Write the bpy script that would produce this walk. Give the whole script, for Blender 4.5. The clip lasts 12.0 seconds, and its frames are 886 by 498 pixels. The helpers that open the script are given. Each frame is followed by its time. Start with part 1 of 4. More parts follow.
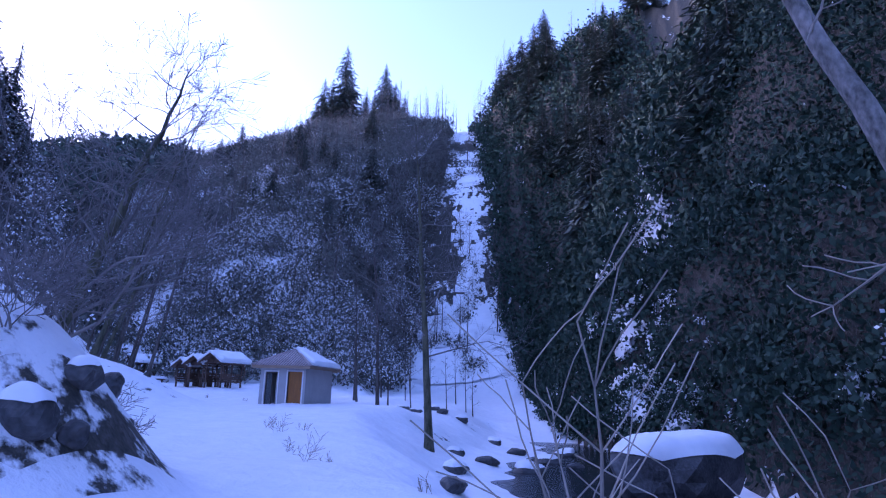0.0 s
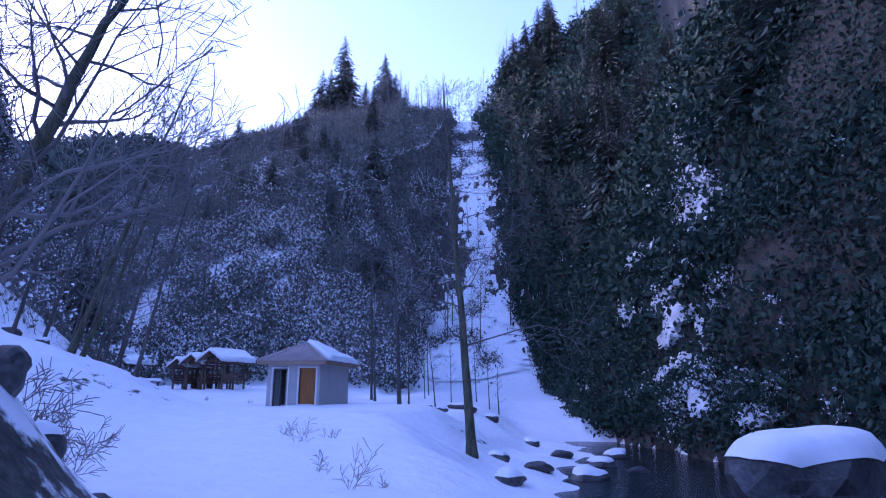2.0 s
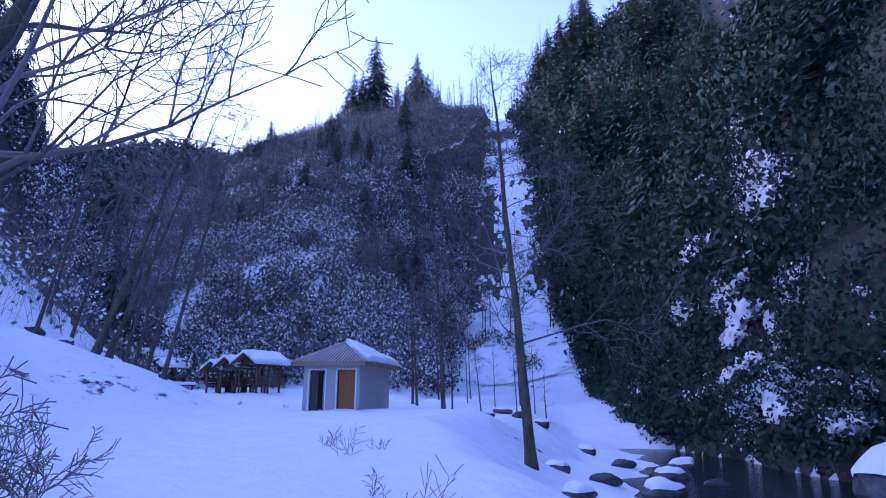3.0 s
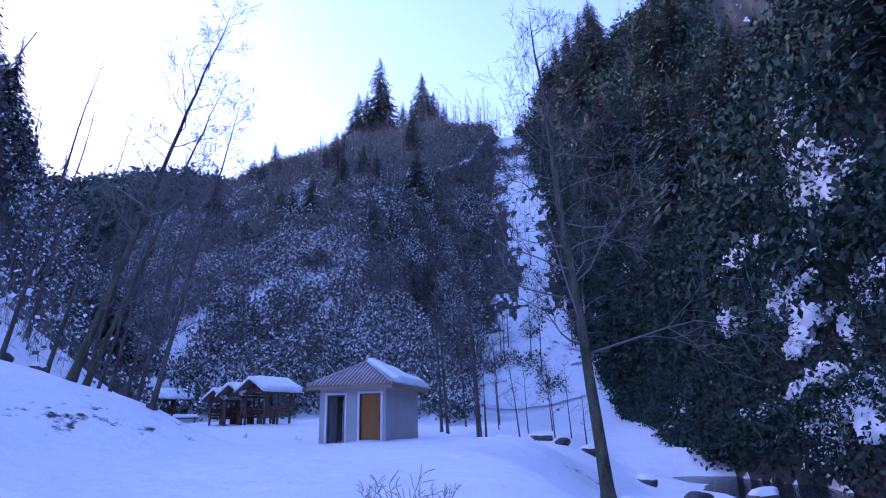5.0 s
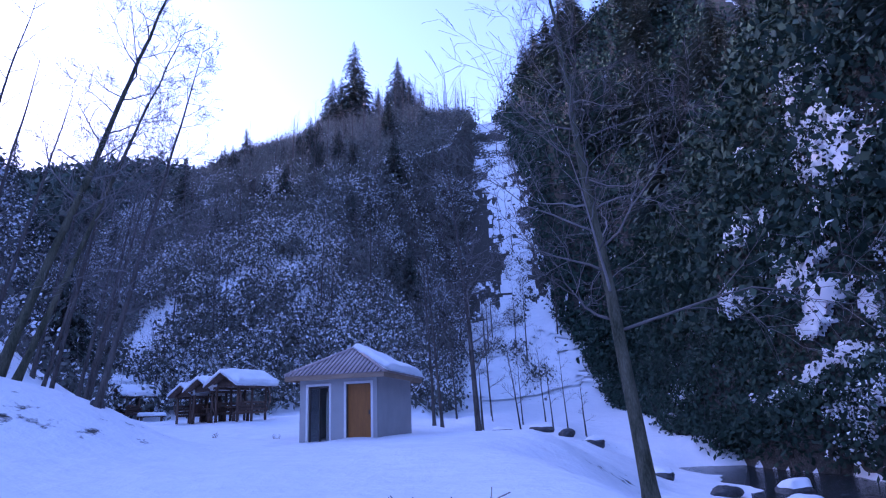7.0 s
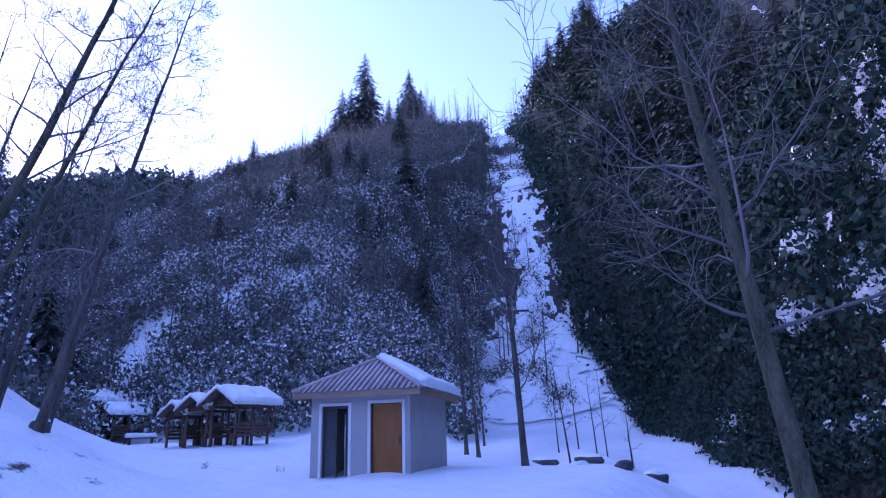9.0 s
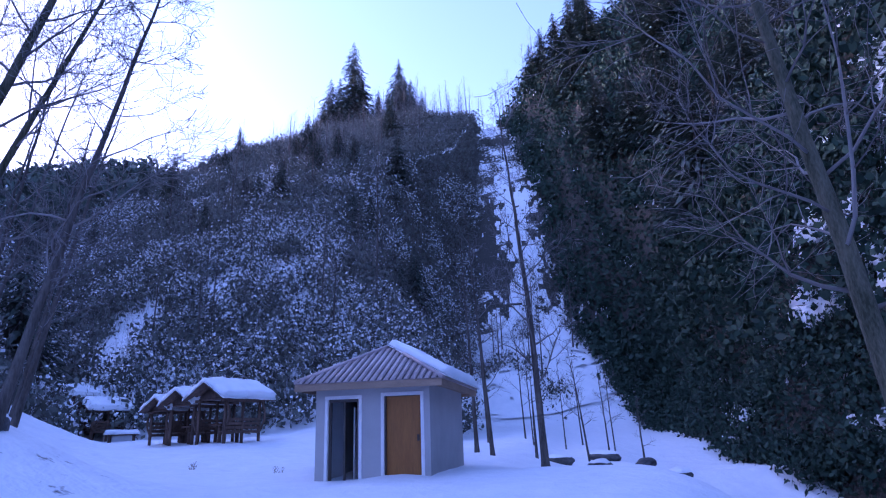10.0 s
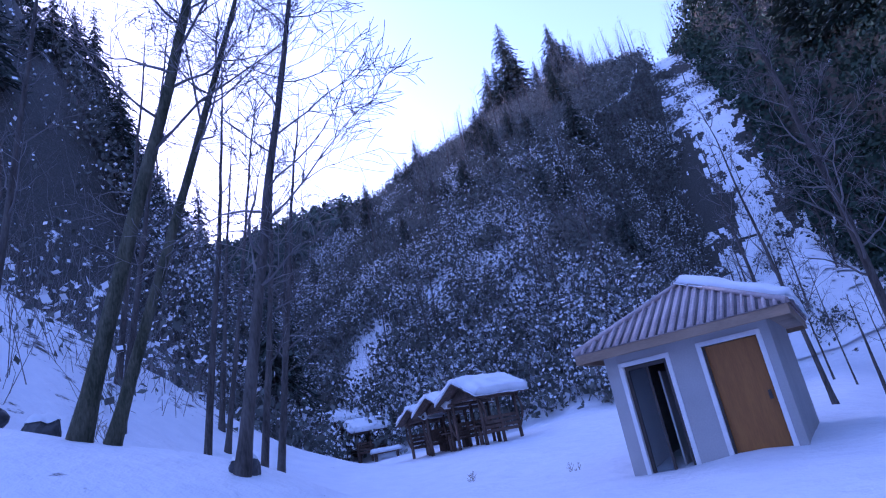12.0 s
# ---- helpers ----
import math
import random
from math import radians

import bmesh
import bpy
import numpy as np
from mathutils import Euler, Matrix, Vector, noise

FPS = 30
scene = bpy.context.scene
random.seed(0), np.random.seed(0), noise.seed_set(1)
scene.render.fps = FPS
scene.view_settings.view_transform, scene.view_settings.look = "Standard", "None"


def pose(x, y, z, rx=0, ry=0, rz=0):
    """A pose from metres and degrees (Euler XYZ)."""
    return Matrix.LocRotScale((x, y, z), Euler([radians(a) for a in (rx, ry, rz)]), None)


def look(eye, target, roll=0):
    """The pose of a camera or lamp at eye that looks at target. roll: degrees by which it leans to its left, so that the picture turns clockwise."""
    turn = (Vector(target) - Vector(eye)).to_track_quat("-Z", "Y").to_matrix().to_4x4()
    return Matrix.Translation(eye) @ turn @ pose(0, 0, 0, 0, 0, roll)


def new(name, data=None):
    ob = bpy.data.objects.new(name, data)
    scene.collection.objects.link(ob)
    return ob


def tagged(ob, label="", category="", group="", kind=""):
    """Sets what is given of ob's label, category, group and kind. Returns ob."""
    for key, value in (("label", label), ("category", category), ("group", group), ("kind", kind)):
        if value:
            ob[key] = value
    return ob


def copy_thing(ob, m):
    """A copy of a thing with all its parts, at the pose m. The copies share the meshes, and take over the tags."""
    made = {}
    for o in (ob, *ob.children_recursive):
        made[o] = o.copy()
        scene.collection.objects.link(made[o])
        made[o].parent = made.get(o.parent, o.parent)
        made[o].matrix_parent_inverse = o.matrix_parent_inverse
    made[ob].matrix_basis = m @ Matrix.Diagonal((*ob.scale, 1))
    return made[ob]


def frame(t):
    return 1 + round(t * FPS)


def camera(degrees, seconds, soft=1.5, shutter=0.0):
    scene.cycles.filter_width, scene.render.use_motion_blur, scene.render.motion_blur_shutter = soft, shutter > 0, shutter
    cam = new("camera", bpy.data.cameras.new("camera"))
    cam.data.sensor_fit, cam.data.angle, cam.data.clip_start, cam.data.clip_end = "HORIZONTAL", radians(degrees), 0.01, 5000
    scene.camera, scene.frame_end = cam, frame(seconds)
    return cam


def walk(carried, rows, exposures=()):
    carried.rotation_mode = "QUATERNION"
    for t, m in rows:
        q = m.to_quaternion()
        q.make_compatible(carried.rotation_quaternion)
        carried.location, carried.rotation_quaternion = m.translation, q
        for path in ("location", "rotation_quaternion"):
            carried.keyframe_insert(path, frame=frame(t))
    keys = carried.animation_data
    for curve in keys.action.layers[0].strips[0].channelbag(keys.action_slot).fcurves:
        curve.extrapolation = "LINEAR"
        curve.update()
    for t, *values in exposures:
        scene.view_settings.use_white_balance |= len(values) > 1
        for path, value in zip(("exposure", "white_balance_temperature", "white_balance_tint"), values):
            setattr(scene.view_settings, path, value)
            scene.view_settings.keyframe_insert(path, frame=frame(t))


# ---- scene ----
cam = camera(70.0, 12.0, soft=1.15)
PATH = [
    (0, (17.193, -33.554, 0.880), (16.815, -31.643, 1.335), 1.74),
    (0.5, (16.555, -32.503, 0.859), (16.210, -30.586, 1.312), 1.49),
    (1, (15.941, -31.400, 0.803), (15.594, -29.484, 1.259), 0.91),
    (1.5, (15.334, -30.253, 0.797), (14.941, -28.344, 1.246), -0.38),
    (2, (14.685, -29.143, 0.754), (14.312, -27.231, 1.205), 0.45),
    (2.5, (14.035, -27.969, 0.745), (13.623, -26.065, 1.202), 1.48),
    (3, (13.480, -26.804, 0.739), (13.010, -24.916, 1.201), 0.42),
    (3.5, (13.013, -25.782, 0.733), (12.478, -23.916, 1.215), -1.53),
    (5.5, (10.870, -22.255, 0.751), (10.444, -20.380, 1.302), -1.26),
    (6, (10.585, -21.591, 0.767), (10.234, -19.699, 1.313), -1.55),
    (6.5, (10.264, -20.930, 0.745), (9.944, -19.022, 1.253), -0.67),
    (7, (9.787, -20.104, 0.785), (9.380, -18.215, 1.301), -2.36),
    (9, (7.607, -15.981, 1.040), (7.190, -14.112, 1.618), -1.68),
    (9.5, (6.993, -15.064, 1.067), (6.697, -13.171, 1.640), -0.77),
    (10, (6.304, -14.185, 1.107), (5.929, -12.303, 1.671), -1.83),
    (10.5, (5.670, -13.266, 1.143), (5.106, -11.433, 1.710), -3.60),
    (11, (5.229, -12.639, 1.158), (4.598, -10.820, 1.698), -5.42),
    (11.5, (4.579, -11.892, 1.226), (3.842, -10.112, 1.763), -7.19),
    (12, (3.884, -11.124, 1.256), (2.947, -9.459, 1.846), -11.59),
]
walk(cam, [(t, look(eye, target, roll)) for t, eye, target, roll in PATH],
     exposures=[(0, 2.12, 4760, 51), (12, 2.12, 4760, 51)])

# ---- sky and light: dusk in a shaded valley, the low sun is hidden behind the slope ----
world = bpy.data.worlds.new("dusk_sky")
scene.world = world
world.use_nodes = True
wn = world.node_tree
sky = wn.nodes.new("ShaderNodeTexSky")
sky.sky_type = "NISHITA"
sky.sun_disc = False
sky.sun_elevation = radians(12)
sky.sun_rotation = radians(-80)
sky.air_density, sky.dust_density, sky.ozone_density = 1.0, 2.5, 1.0
wn.links.new(sky.outputs[0], wn.nodes["Background"].inputs[0])
wn.nodes["Background"].inputs[1].default_value = 0.15
sun = new("sun", bpy.data.lights.new("sun", "SUN"))
sun.data.energy, sun.data.angle, sun.data.color = 0.6, radians(12), (1.0, 0.93, 0.85)
sun.matrix_world = look((-98.5, 17.4, 20.8), (0, 0, 0))

# ---- materials ----
def material(name, rough=0.8, metallic=0.0):
    m = bpy.data.materials.new(name)
    m.use_nodes = True
    b = m.node_tree.nodes["Principled BSDF"]
    b.inputs["Roughness"].default_value = rough
    b.inputs["Metallic"].default_value = metallic
    return m, m.node_tree, b


def noise_node(nt, scale, detail=4.0, rough=0.55, vec=None, stretch=None):
    n = nt.nodes.new("ShaderNodeTexNoise")
    n.inputs["Scale"].default_value = scale
    n.inputs["Detail"].default_value = detail
    n.inputs["Roughness"].default_value = rough
    if vec is None:
        tc = nt.nodes.new("ShaderNodeTexCoord")
        vec = tc.outputs["Object"]
    if stretch:
        mp = nt.nodes.new("ShaderNodeMapping")
        mp.inputs["Scale"].default_value = stretch
        nt.links.new(vec, mp.inputs["Vector"])
        vec = mp.outputs[0]
    nt.links.new(vec, n.inputs["Vector"])
    return n.outputs["Fac"]


def ramp(nt, fac, stops):
    r = nt.nodes.new("ShaderNodeValToRGB")
    els = r.color_ramp.elements
    while len(els) < len(stops):
        els.new(0.5)
    for e, (p, c) in zip(els, stops):
        e.position, e.color = p, (*c, 1)
    nt.links.new(fac, r.inputs[0])
    return r.outputs[0]


def math_node(nt, op, a, b=0.0, clamp=False):
    n = nt.nodes.new("ShaderNodeMath")
    n.operation, n.use_clamp = op, clamp
    for i, v in enumerate((a, b)):
        if isinstance(v, (int, float)):
            n.inputs[i].default_value = v
        else:
            nt.links.new(v, n.inputs[i])
    return n.outputs[0]


def mix(nt, fac, a, b):
    n = nt.nodes.new("ShaderNodeMix")
    n.data_type = "RGBA"
    for i, v in ((0, fac), (6, a), (7, b)):
        if isinstance(v, (int, float)):
            n.inputs[i].default_value = v
        elif isinstance(v, tuple):
            n.inputs[i].default_value = (*v, 1)
        else:
            nt.links.new(v, n.inputs[i])
    return n.outputs[2]


def bump(nt, b, height, strength=0.4, distance=0.05):
    n = nt.nodes.new("ShaderNodeBump")
    n.inputs["Strength"].default_value = strength
    n.inputs["Distance"].default_value = distance
    nt.links.new(height, n.inputs["Height"])
    nt.links.new(n.outputs[0], b.inputs["Normal"])


def grained(name, dark, light, scale, rough=0.8, fine=8.0, stretch=None, strength=0.4, distance=0.02, metallic=0.0):
    """A surface that varies between two colours at two scales, with relief."""
    m, nt, b = material(name, rough, metallic)
    big = noise_node(nt, scale, stretch=stretch)
    small = noise_node(nt, scale * fine, stretch=stretch)
    both = math_node(nt, "ADD", math_node(nt, "MULTIPLY", big, 0.6), math_node(nt, "MULTIPLY", small, 0.4))
    nt.links.new(ramp(nt, both, [(0.36, dark), (0.64, light)]), b.inputs["Base Color"])
    bump(nt, b, both, strength, distance)
    return m


def varied(name, dark, light, rough=0.7):
    """Leaves or twigs: each piece has its own tone."""
    m, nt, b = material(name, rough)
    g = nt.nodes.new("ShaderNodeNewGeometry")
    tone = ramp(nt, g.outputs["Random Per Island"], [(0.0, dark), (1.0, light)])
    big = noise_node(nt, 0.25)
    nt.links.new(mix(nt, math_node(nt, "MULTIPLY", big, 0.5), tone, dark), b.inputs["Base Color"])
    return m


def ground_material():
    """Snow on the gentle parts, dark litter and rock where it is steep or where patches melted off."""
    m, nt, b = material("snowy_ground", 0.75)
    geo = nt.nodes.new("ShaderNodeNewGeometry")
    sep = nt.nodes.new("ShaderNodeSeparateXYZ")
    nt.links.new(geo.outputs["True Normal"], sep.inputs[0])
    pos = geo.outputs["Position"]
    patches = noise_node(nt, 0.22, 6, 0.62, vec=pos)
    fine = noise_node(nt, 1.7, 5, 0.65, vec=pos)
    lump = noise_node(nt, 9.0, 4, 0.6, vec=pos)
    cover = math_node(nt, "ADD", sep.outputs[2], math_node(nt, "MULTIPLY", math_node(nt, "SUBTRACT", patches, 0.5), 1.1))
    cover = math_node(nt, "ADD", cover, math_node(nt, "MULTIPLY", math_node(nt, "SUBTRACT", fine, 0.5), 0.8))
    snowy = ramp(nt, cover, [(0.60, (0, 0, 0)), (0.68, (1, 1, 1))])
    snow = ramp(nt, fine, [(0.3, (0.76, 0.78, 0.82)), (0.7, (0.84, 0.85, 0.87))])
    litter = ramp(nt, lump, [(0.35, (0.016, 0.018, 0.014)), (0.55, (0.045, 0.042, 0.032)), (0.75, (0.10, 0.095, 0.085))])
    nt.links.new(mix(nt, snowy, litter, snow), b.inputs["Base Color"])
    mid = noise_node(nt, 0.7, 3, 0.5, vec=pos)
    relief = math_node(nt, "ADD", math_node(nt, "ADD", math_node(nt, "MULTIPLY", fine, 0.5), math_node(nt, "MULTIPLY", mid, 0.9)), math_node(nt, "MULTIPLY", lump, 0.14))
    bump(nt, b, relief, 0.75, 0.25)
    return m


def snow_material():
    m, nt, b = material("snow", 0.7)
    big = noise_node(nt, 1.5)
    small = noise_node(nt, 14.0)
    nt.links.new(ramp(nt, big, [(0.3, (0.77, 0.79, 0.82)), (0.7, (0.85, 0.86, 0.88))]), b.inputs["Base Color"])
    bump(nt, b, math_node(nt, "ADD", big, math_node(nt, "MULTIPLY", small, 0.25)), 0.4, 0.06)
    return m


GROUND = ground_material()
SNOW = snow_material()
BARK = grained("bark", (0.035, 0.03, 0.026), (0.13, 0.115, 0.10), 1.6, 0.9, stretch=(3, 3, 0.6), strength=0.7, distance=0.03)
MOSSY = grained("mossy_bark", (0.028, 0.034, 0.016), (0.13, 0.125, 0.085), 1.8, 0.95, stretch=(2.5, 2.5, 0.7), strength=0.8, distance=0.04)
PALE_BARK = grained("pale_bark", (0.05, 0.05, 0.04), (0.30, 0.28, 0.25), 3.5, 0.9, fine=5, stretch=(1.6, 1.6, 0.8), strength=1.0, distance=0.03)
TWIG = varied("twigs", (0.11, 0.10, 0.095), (0.29, 0.265, 0.25), 0.9)
PALE_TWIG = varied("pale_twigs", (0.20, 0.18, 0.15), (0.42, 0.38, 0.32), 0.9)
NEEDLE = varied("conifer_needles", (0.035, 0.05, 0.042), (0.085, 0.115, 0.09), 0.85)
IVY = varied("evergreen_leaves", (0.012, 0.032, 0.022), (0.035, 0.075, 0.045), 0.85)
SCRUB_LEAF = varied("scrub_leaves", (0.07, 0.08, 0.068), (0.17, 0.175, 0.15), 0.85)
DRY_LEAF = varied("dry_leaves", (0.05, 0.032, 0.02), (0.12, 0.075, 0.04), 0.8)
ROCK = grained("wet_rock", (0.015, 0.016, 0.018), (0.09, 0.09, 0.09), 1.2, 0.55, strength=0.8, distance=0.08)
PLASTER = grained("grey_plaster", (0.36, 0.35, 0.34), (0.44, 0.43, 0.42), 1.3, 0.9, fine=30, strength=0.2, distance=0.004)
TRIM_WHITE = grained("white_trim", (0.70, 0.69, 0.68), (0.80, 0.79, 0.78), 3.0, 0.6, strength=0.1, distance=0.003)
FASCIA = grained("weathered_fascia", (0.24, 0.165, 0.11), (0.35, 0.25, 0.17), 1.5, 0.7, stretch=(1, 1, 4), strength=0.2, distance=0.004)
TIN = grained("pinkish_roof_tin", (0.34, 0.27, 0.26), (0.52, 0.43, 0.42), 2.5, 0.45, strength=0.2, distance=0.005, metallic=0.2)
# darkened copy of the roof tin: shade between the ribs, put into colour
TIN_SHADE = grained("roof_tin_rib_shade", (0.035, 0.028, 0.028), (0.07, 0.055, 0.055), 3.0, 0.6, strength=0.1)
DOOR_WOOD = grained("orange_brown_door", (0.22, 0.085, 0.012), (0.31, 0.125, 0.02), 1.6, 0.5, stretch=(6, 6, 0.7), strength=0.15, distance=0.003)
# dark frames and lock plate, also the painted shade in the brown door's reveal
FRAME_AND_SHADE = grained("dark_frame_and_reveal_shade", (0.03, 0.025, 0.022), (0.07, 0.055, 0.045), 4.0, 0.5, strength=0.1)
LOG = grained("brown_log_wood", (0.055, 0.034, 0.024), (0.16, 0.10, 0.07), 1.8, 0.75, stretch=(4, 4, 1), strength=0.5, distance=0.01)
INNER = grained("dim_inner_plaster", (0.25, 0.26, 0.28), (0.34, 0.35, 0.37), 2.0, 0.9)


def glass_material():
    m, nt, b = material("door_glass", 0.06)
    b.inputs["Transmission Weight"].default_value = 1.0
    b.inputs["IOR"].default_value = 1.45
    b.inputs["Base Color"].default_value = (0.72, 0.82, 0.88, 1)
    return m


def water_material():
    m, nt, b = material("stream_water", 0.12)
    b.inputs["Base Color"].default_value = (0.012, 0.018, 0.022, 1)
    b.inputs["IOR"].default_value = 1.33
    n = noise_node(nt, 3.0, 5, 0.6, stretch=(1, 2.5, 1))
    foam = noise_node(nt, 1.4, 6, 0.7)
    nt.links.new(ramp(nt, foam, [(0.62, (0.012, 0.018, 0.022)), (0.72, (0.35, 0.4, 0.45))]), b.inputs["Base Color"])
    bump(nt, b, n, 0.6, 0.08)
    return m


GLASS, WATER = glass_material(), water_material()


# ---- mesh helpers ----
class Shape:
    """Collects tubes, boxes, leaves and other pieces into one mesh."""

    def __init__(self):
        self.v, self.f3, self.f4, self.n = [], [], [], 0

    def add(self, verts, tris=None, quads=None):
        verts = np.asarray(verts, float).reshape(-1, 3)
        if tris is not None and len(tris):
            self.f3.append(np.asarray(tris, int).reshape(-1, 3) + self.n)
        if quads is not None and len(quads):
            self.f4.append(np.asarray(quads, int).reshape(-1, 4) + self.n)
        self.v.append(verts)
        self.n += len(verts)

    def box(self, lo, hi, m=None):
        c = np.array([[x, y, z] for x in (lo[0], hi[0]) for y in (lo[1], hi[1]) for z in (lo[2], hi[2])], float)
        if m is not None:
            c = np.array([m @ Vector(p) for p in c])
        self.add(c, quads=[(0, 1, 3, 2), (4, 6, 7, 5), (0, 4, 5, 1), (2, 3, 7, 6), (0, 2, 6, 4), (1, 5, 7, 3)])

    def tube(self, pts, radii, sides=6):
        pts = np.asarray(pts, float)
        d = np.gradient(pts, axis=0)
        d /= np.maximum(np.linalg.norm(d, axis=1, keepdims=True), 1e-9)
        ref = np.where(np.abs(d[:, 2:3]) > 0.9, np.array([[1.0, 0, 0]]), np.array([[0, 0, 1.0]]))
        a = np.cross(d, ref)
        a /= np.linalg.norm(a, axis=1, keepdims=True)
        b = np.cross(d, a)
        ang = np.arange(sides) * 2 * np.pi / sides
        ring = pts[:, None] + np.asarray(radii)[:, None, None] * (np.cos(ang)[None, :, None] * a[:, None] + np.sin(ang)[None, :, None] * b[:, None])
        k = len(pts)
        i, j = np.meshgrid(np.arange(k - 1), np.arange(sides), indexing="ij")
        i, j = i.ravel(), j.ravel()
        j2 = (j + 1) % sides
        q = np.stack([i * sides + j, i * sides + j2, (i + 1) * sides + j2, (i + 1) * sides + j], 1)
        caps = [(0, s + 1, s) for s in range(1, sides - 1)] + [((k - 1) * sides, (k - 1) * sides + s, (k - 1) * sides + s + 1) for s in range(1, sides - 1)]
        self.add(ring, tris=caps, quads=q)

    def leaves(self, centres, along, across, ):
        """Pointed leaves: a rhomb for each centre, spanned by two half axes."""
        c, u, w = (np.asarray(x, float) for x in (centres, along, across))
        v = np.stack([c - u, c + w, c + u, c - w], 1)
        self.add(v, quads=np.arange(len(c) * 4).reshape(-1, 4))

    def mesh(self, name, mat, smooth=False):
        v = np.concatenate(self.v)
        f3 = np.concatenate(self.f3) if self.f3 else np.zeros((0, 3), int)
        f4 = np.concatenate(self.f4) if self.f4 else np.zeros((0, 4), int)
        me = bpy.data.meshes.new(name)
        me.vertices.add(len(v))
        me.vertices.foreach_set("co", v.ravel().astype(np.float32))
        loops = np.concatenate([f3.ravel(), f4.ravel()])
        me.loops.add(len(loops))
        me.loops.foreach_set("vertex_index", loops.astype(np.int32))
        starts = np.concatenate([np.arange(len(f3)) * 3, len(f3) * 3 + np.arange(len(f4)) * 4])
        me.polygons.add(len(starts))
        me.polygons.foreach_set("loop_start", starts.astype(np.int32))
        me.update(calc_edges=True)
        me.validate()
        if smooth:
            me.polygons.foreach_set("use_smooth", np.ones(len(me.polygons), bool))
        me.materials.append(mat)
        return me


def part(name, shape, mat, parent=None, label="", smooth=False):
    ob = new(name, shape.mesh(name, mat, smooth) if isinstance(shape, Shape) else shape)
    ob.parent = parent
    return tagged(ob, label)


def soft_box(lo, hi, mat, name, parent=None, label="", bevel=0.01, m=None):
    """A box with rounded edges."""
    bm = bmesh.new()
    bmesh.ops.create_cube(bm, size=1)
    for v in bm.verts:
        v.co = Vector([lo[i] + (v.co[i] + 0.5) * (hi[i] - lo[i]) for i in range(3)])
    bmesh.ops.bevel(bm, geom=bm.edges[:], offset=bevel, segments=2, affect="EDGES")
    if m is not None:
        bmesh.ops.transform(bm, matrix=m, verts=bm.verts)
    me = bpy.data.meshes.new(name)
    bm.to_mesh(me)
    bm.free()
    me.materials.append(mat)
    ob = new(name, me)
    ob.parent = parent
    return tagged(ob, label)


def wave(x, y, scale, seed=0):
    """Smooth value noise for arrays, about -1 to 1."""
    x, y = np.asarray(x, float) / scale, np.asarray(y, float) / scale
    ix, iy = np.floor(x).astype(np.int64), np.floor(y).astype(np.int64)
    fx, fy = x - ix, y - iy
    fx, fy = fx * fx * (3 - 2 * fx), fy * fy * (3 - 2 * fy)

    def rnd(a, b):
        h = (a * 374761393 + b * 668265263 + seed * 974634777) & 0x7FFFFFFF
        h = ((h ^ (h >> 13)) * 1274126177) & 0x7FFFFFFF
        return ((h ^ (h >> 16)) & 0xFFFF) / 32767.5 - 1
    a = rnd(ix, iy) * (1 - fx) + rnd(ix + 1, iy) * fx
    b = rnd(ix, iy + 1) * (1 - fx) + rnd(ix + 1, iy + 1) * fx
    return a * (1 - fy) + b * fy


def smooth_max(a, b, k):
    h = np.clip(0.5 + 0.5 * (a - b) / k, 0, 1)
    return b * (1 - h) + a * h + k * h * (1 - h)


def step(a, b, x):
    t = np.clip((x - a) / (b - a), 0, 1)
    return t * t * (3 - 2 * t)


# ---- the lie of the land ----
def stream_x(y):
    return np.interp(y, [-80, -40, -30, -20, -8, 0, 10, 20, 30, 45], [52, 32, 27, 22, 17.2, 17.0, 18.0, 17.0, 16.0, 14.5])


def cliff_x(y):
    return np.interp(y, [-120, -40, -20, 0, 9, 17, 25, 45, 62, 85, 110, 125, 200], [80, 42, 32, 24.8, 21.0, 19.2, 17.2, 14.6, 11.4, 4.6, -3.0, -6, -14])


def gully_left(y):
    return np.interp(y, [14, 20, 30, 45, 62, 85, 110, 200], [4, 1.5, -0.8, -3.3, -6, -8.4, -9.5, -14])


def gully_z(y):
    return np.interp(y, [16, 34, 46, 54, 73, 88, 104, 112, 150], [-2.0, -0.6, 0.3, 2.2, 14, 41, 60, 66, 66])


def spur_place(x, y):
    """Metres to the side of the spur's edge, and along it."""
    return (x - 3.9) * -0.64 + (y + 11.1) * -0.77, (x - 3.9) * -0.77 + (y + 11.1) * 0.64


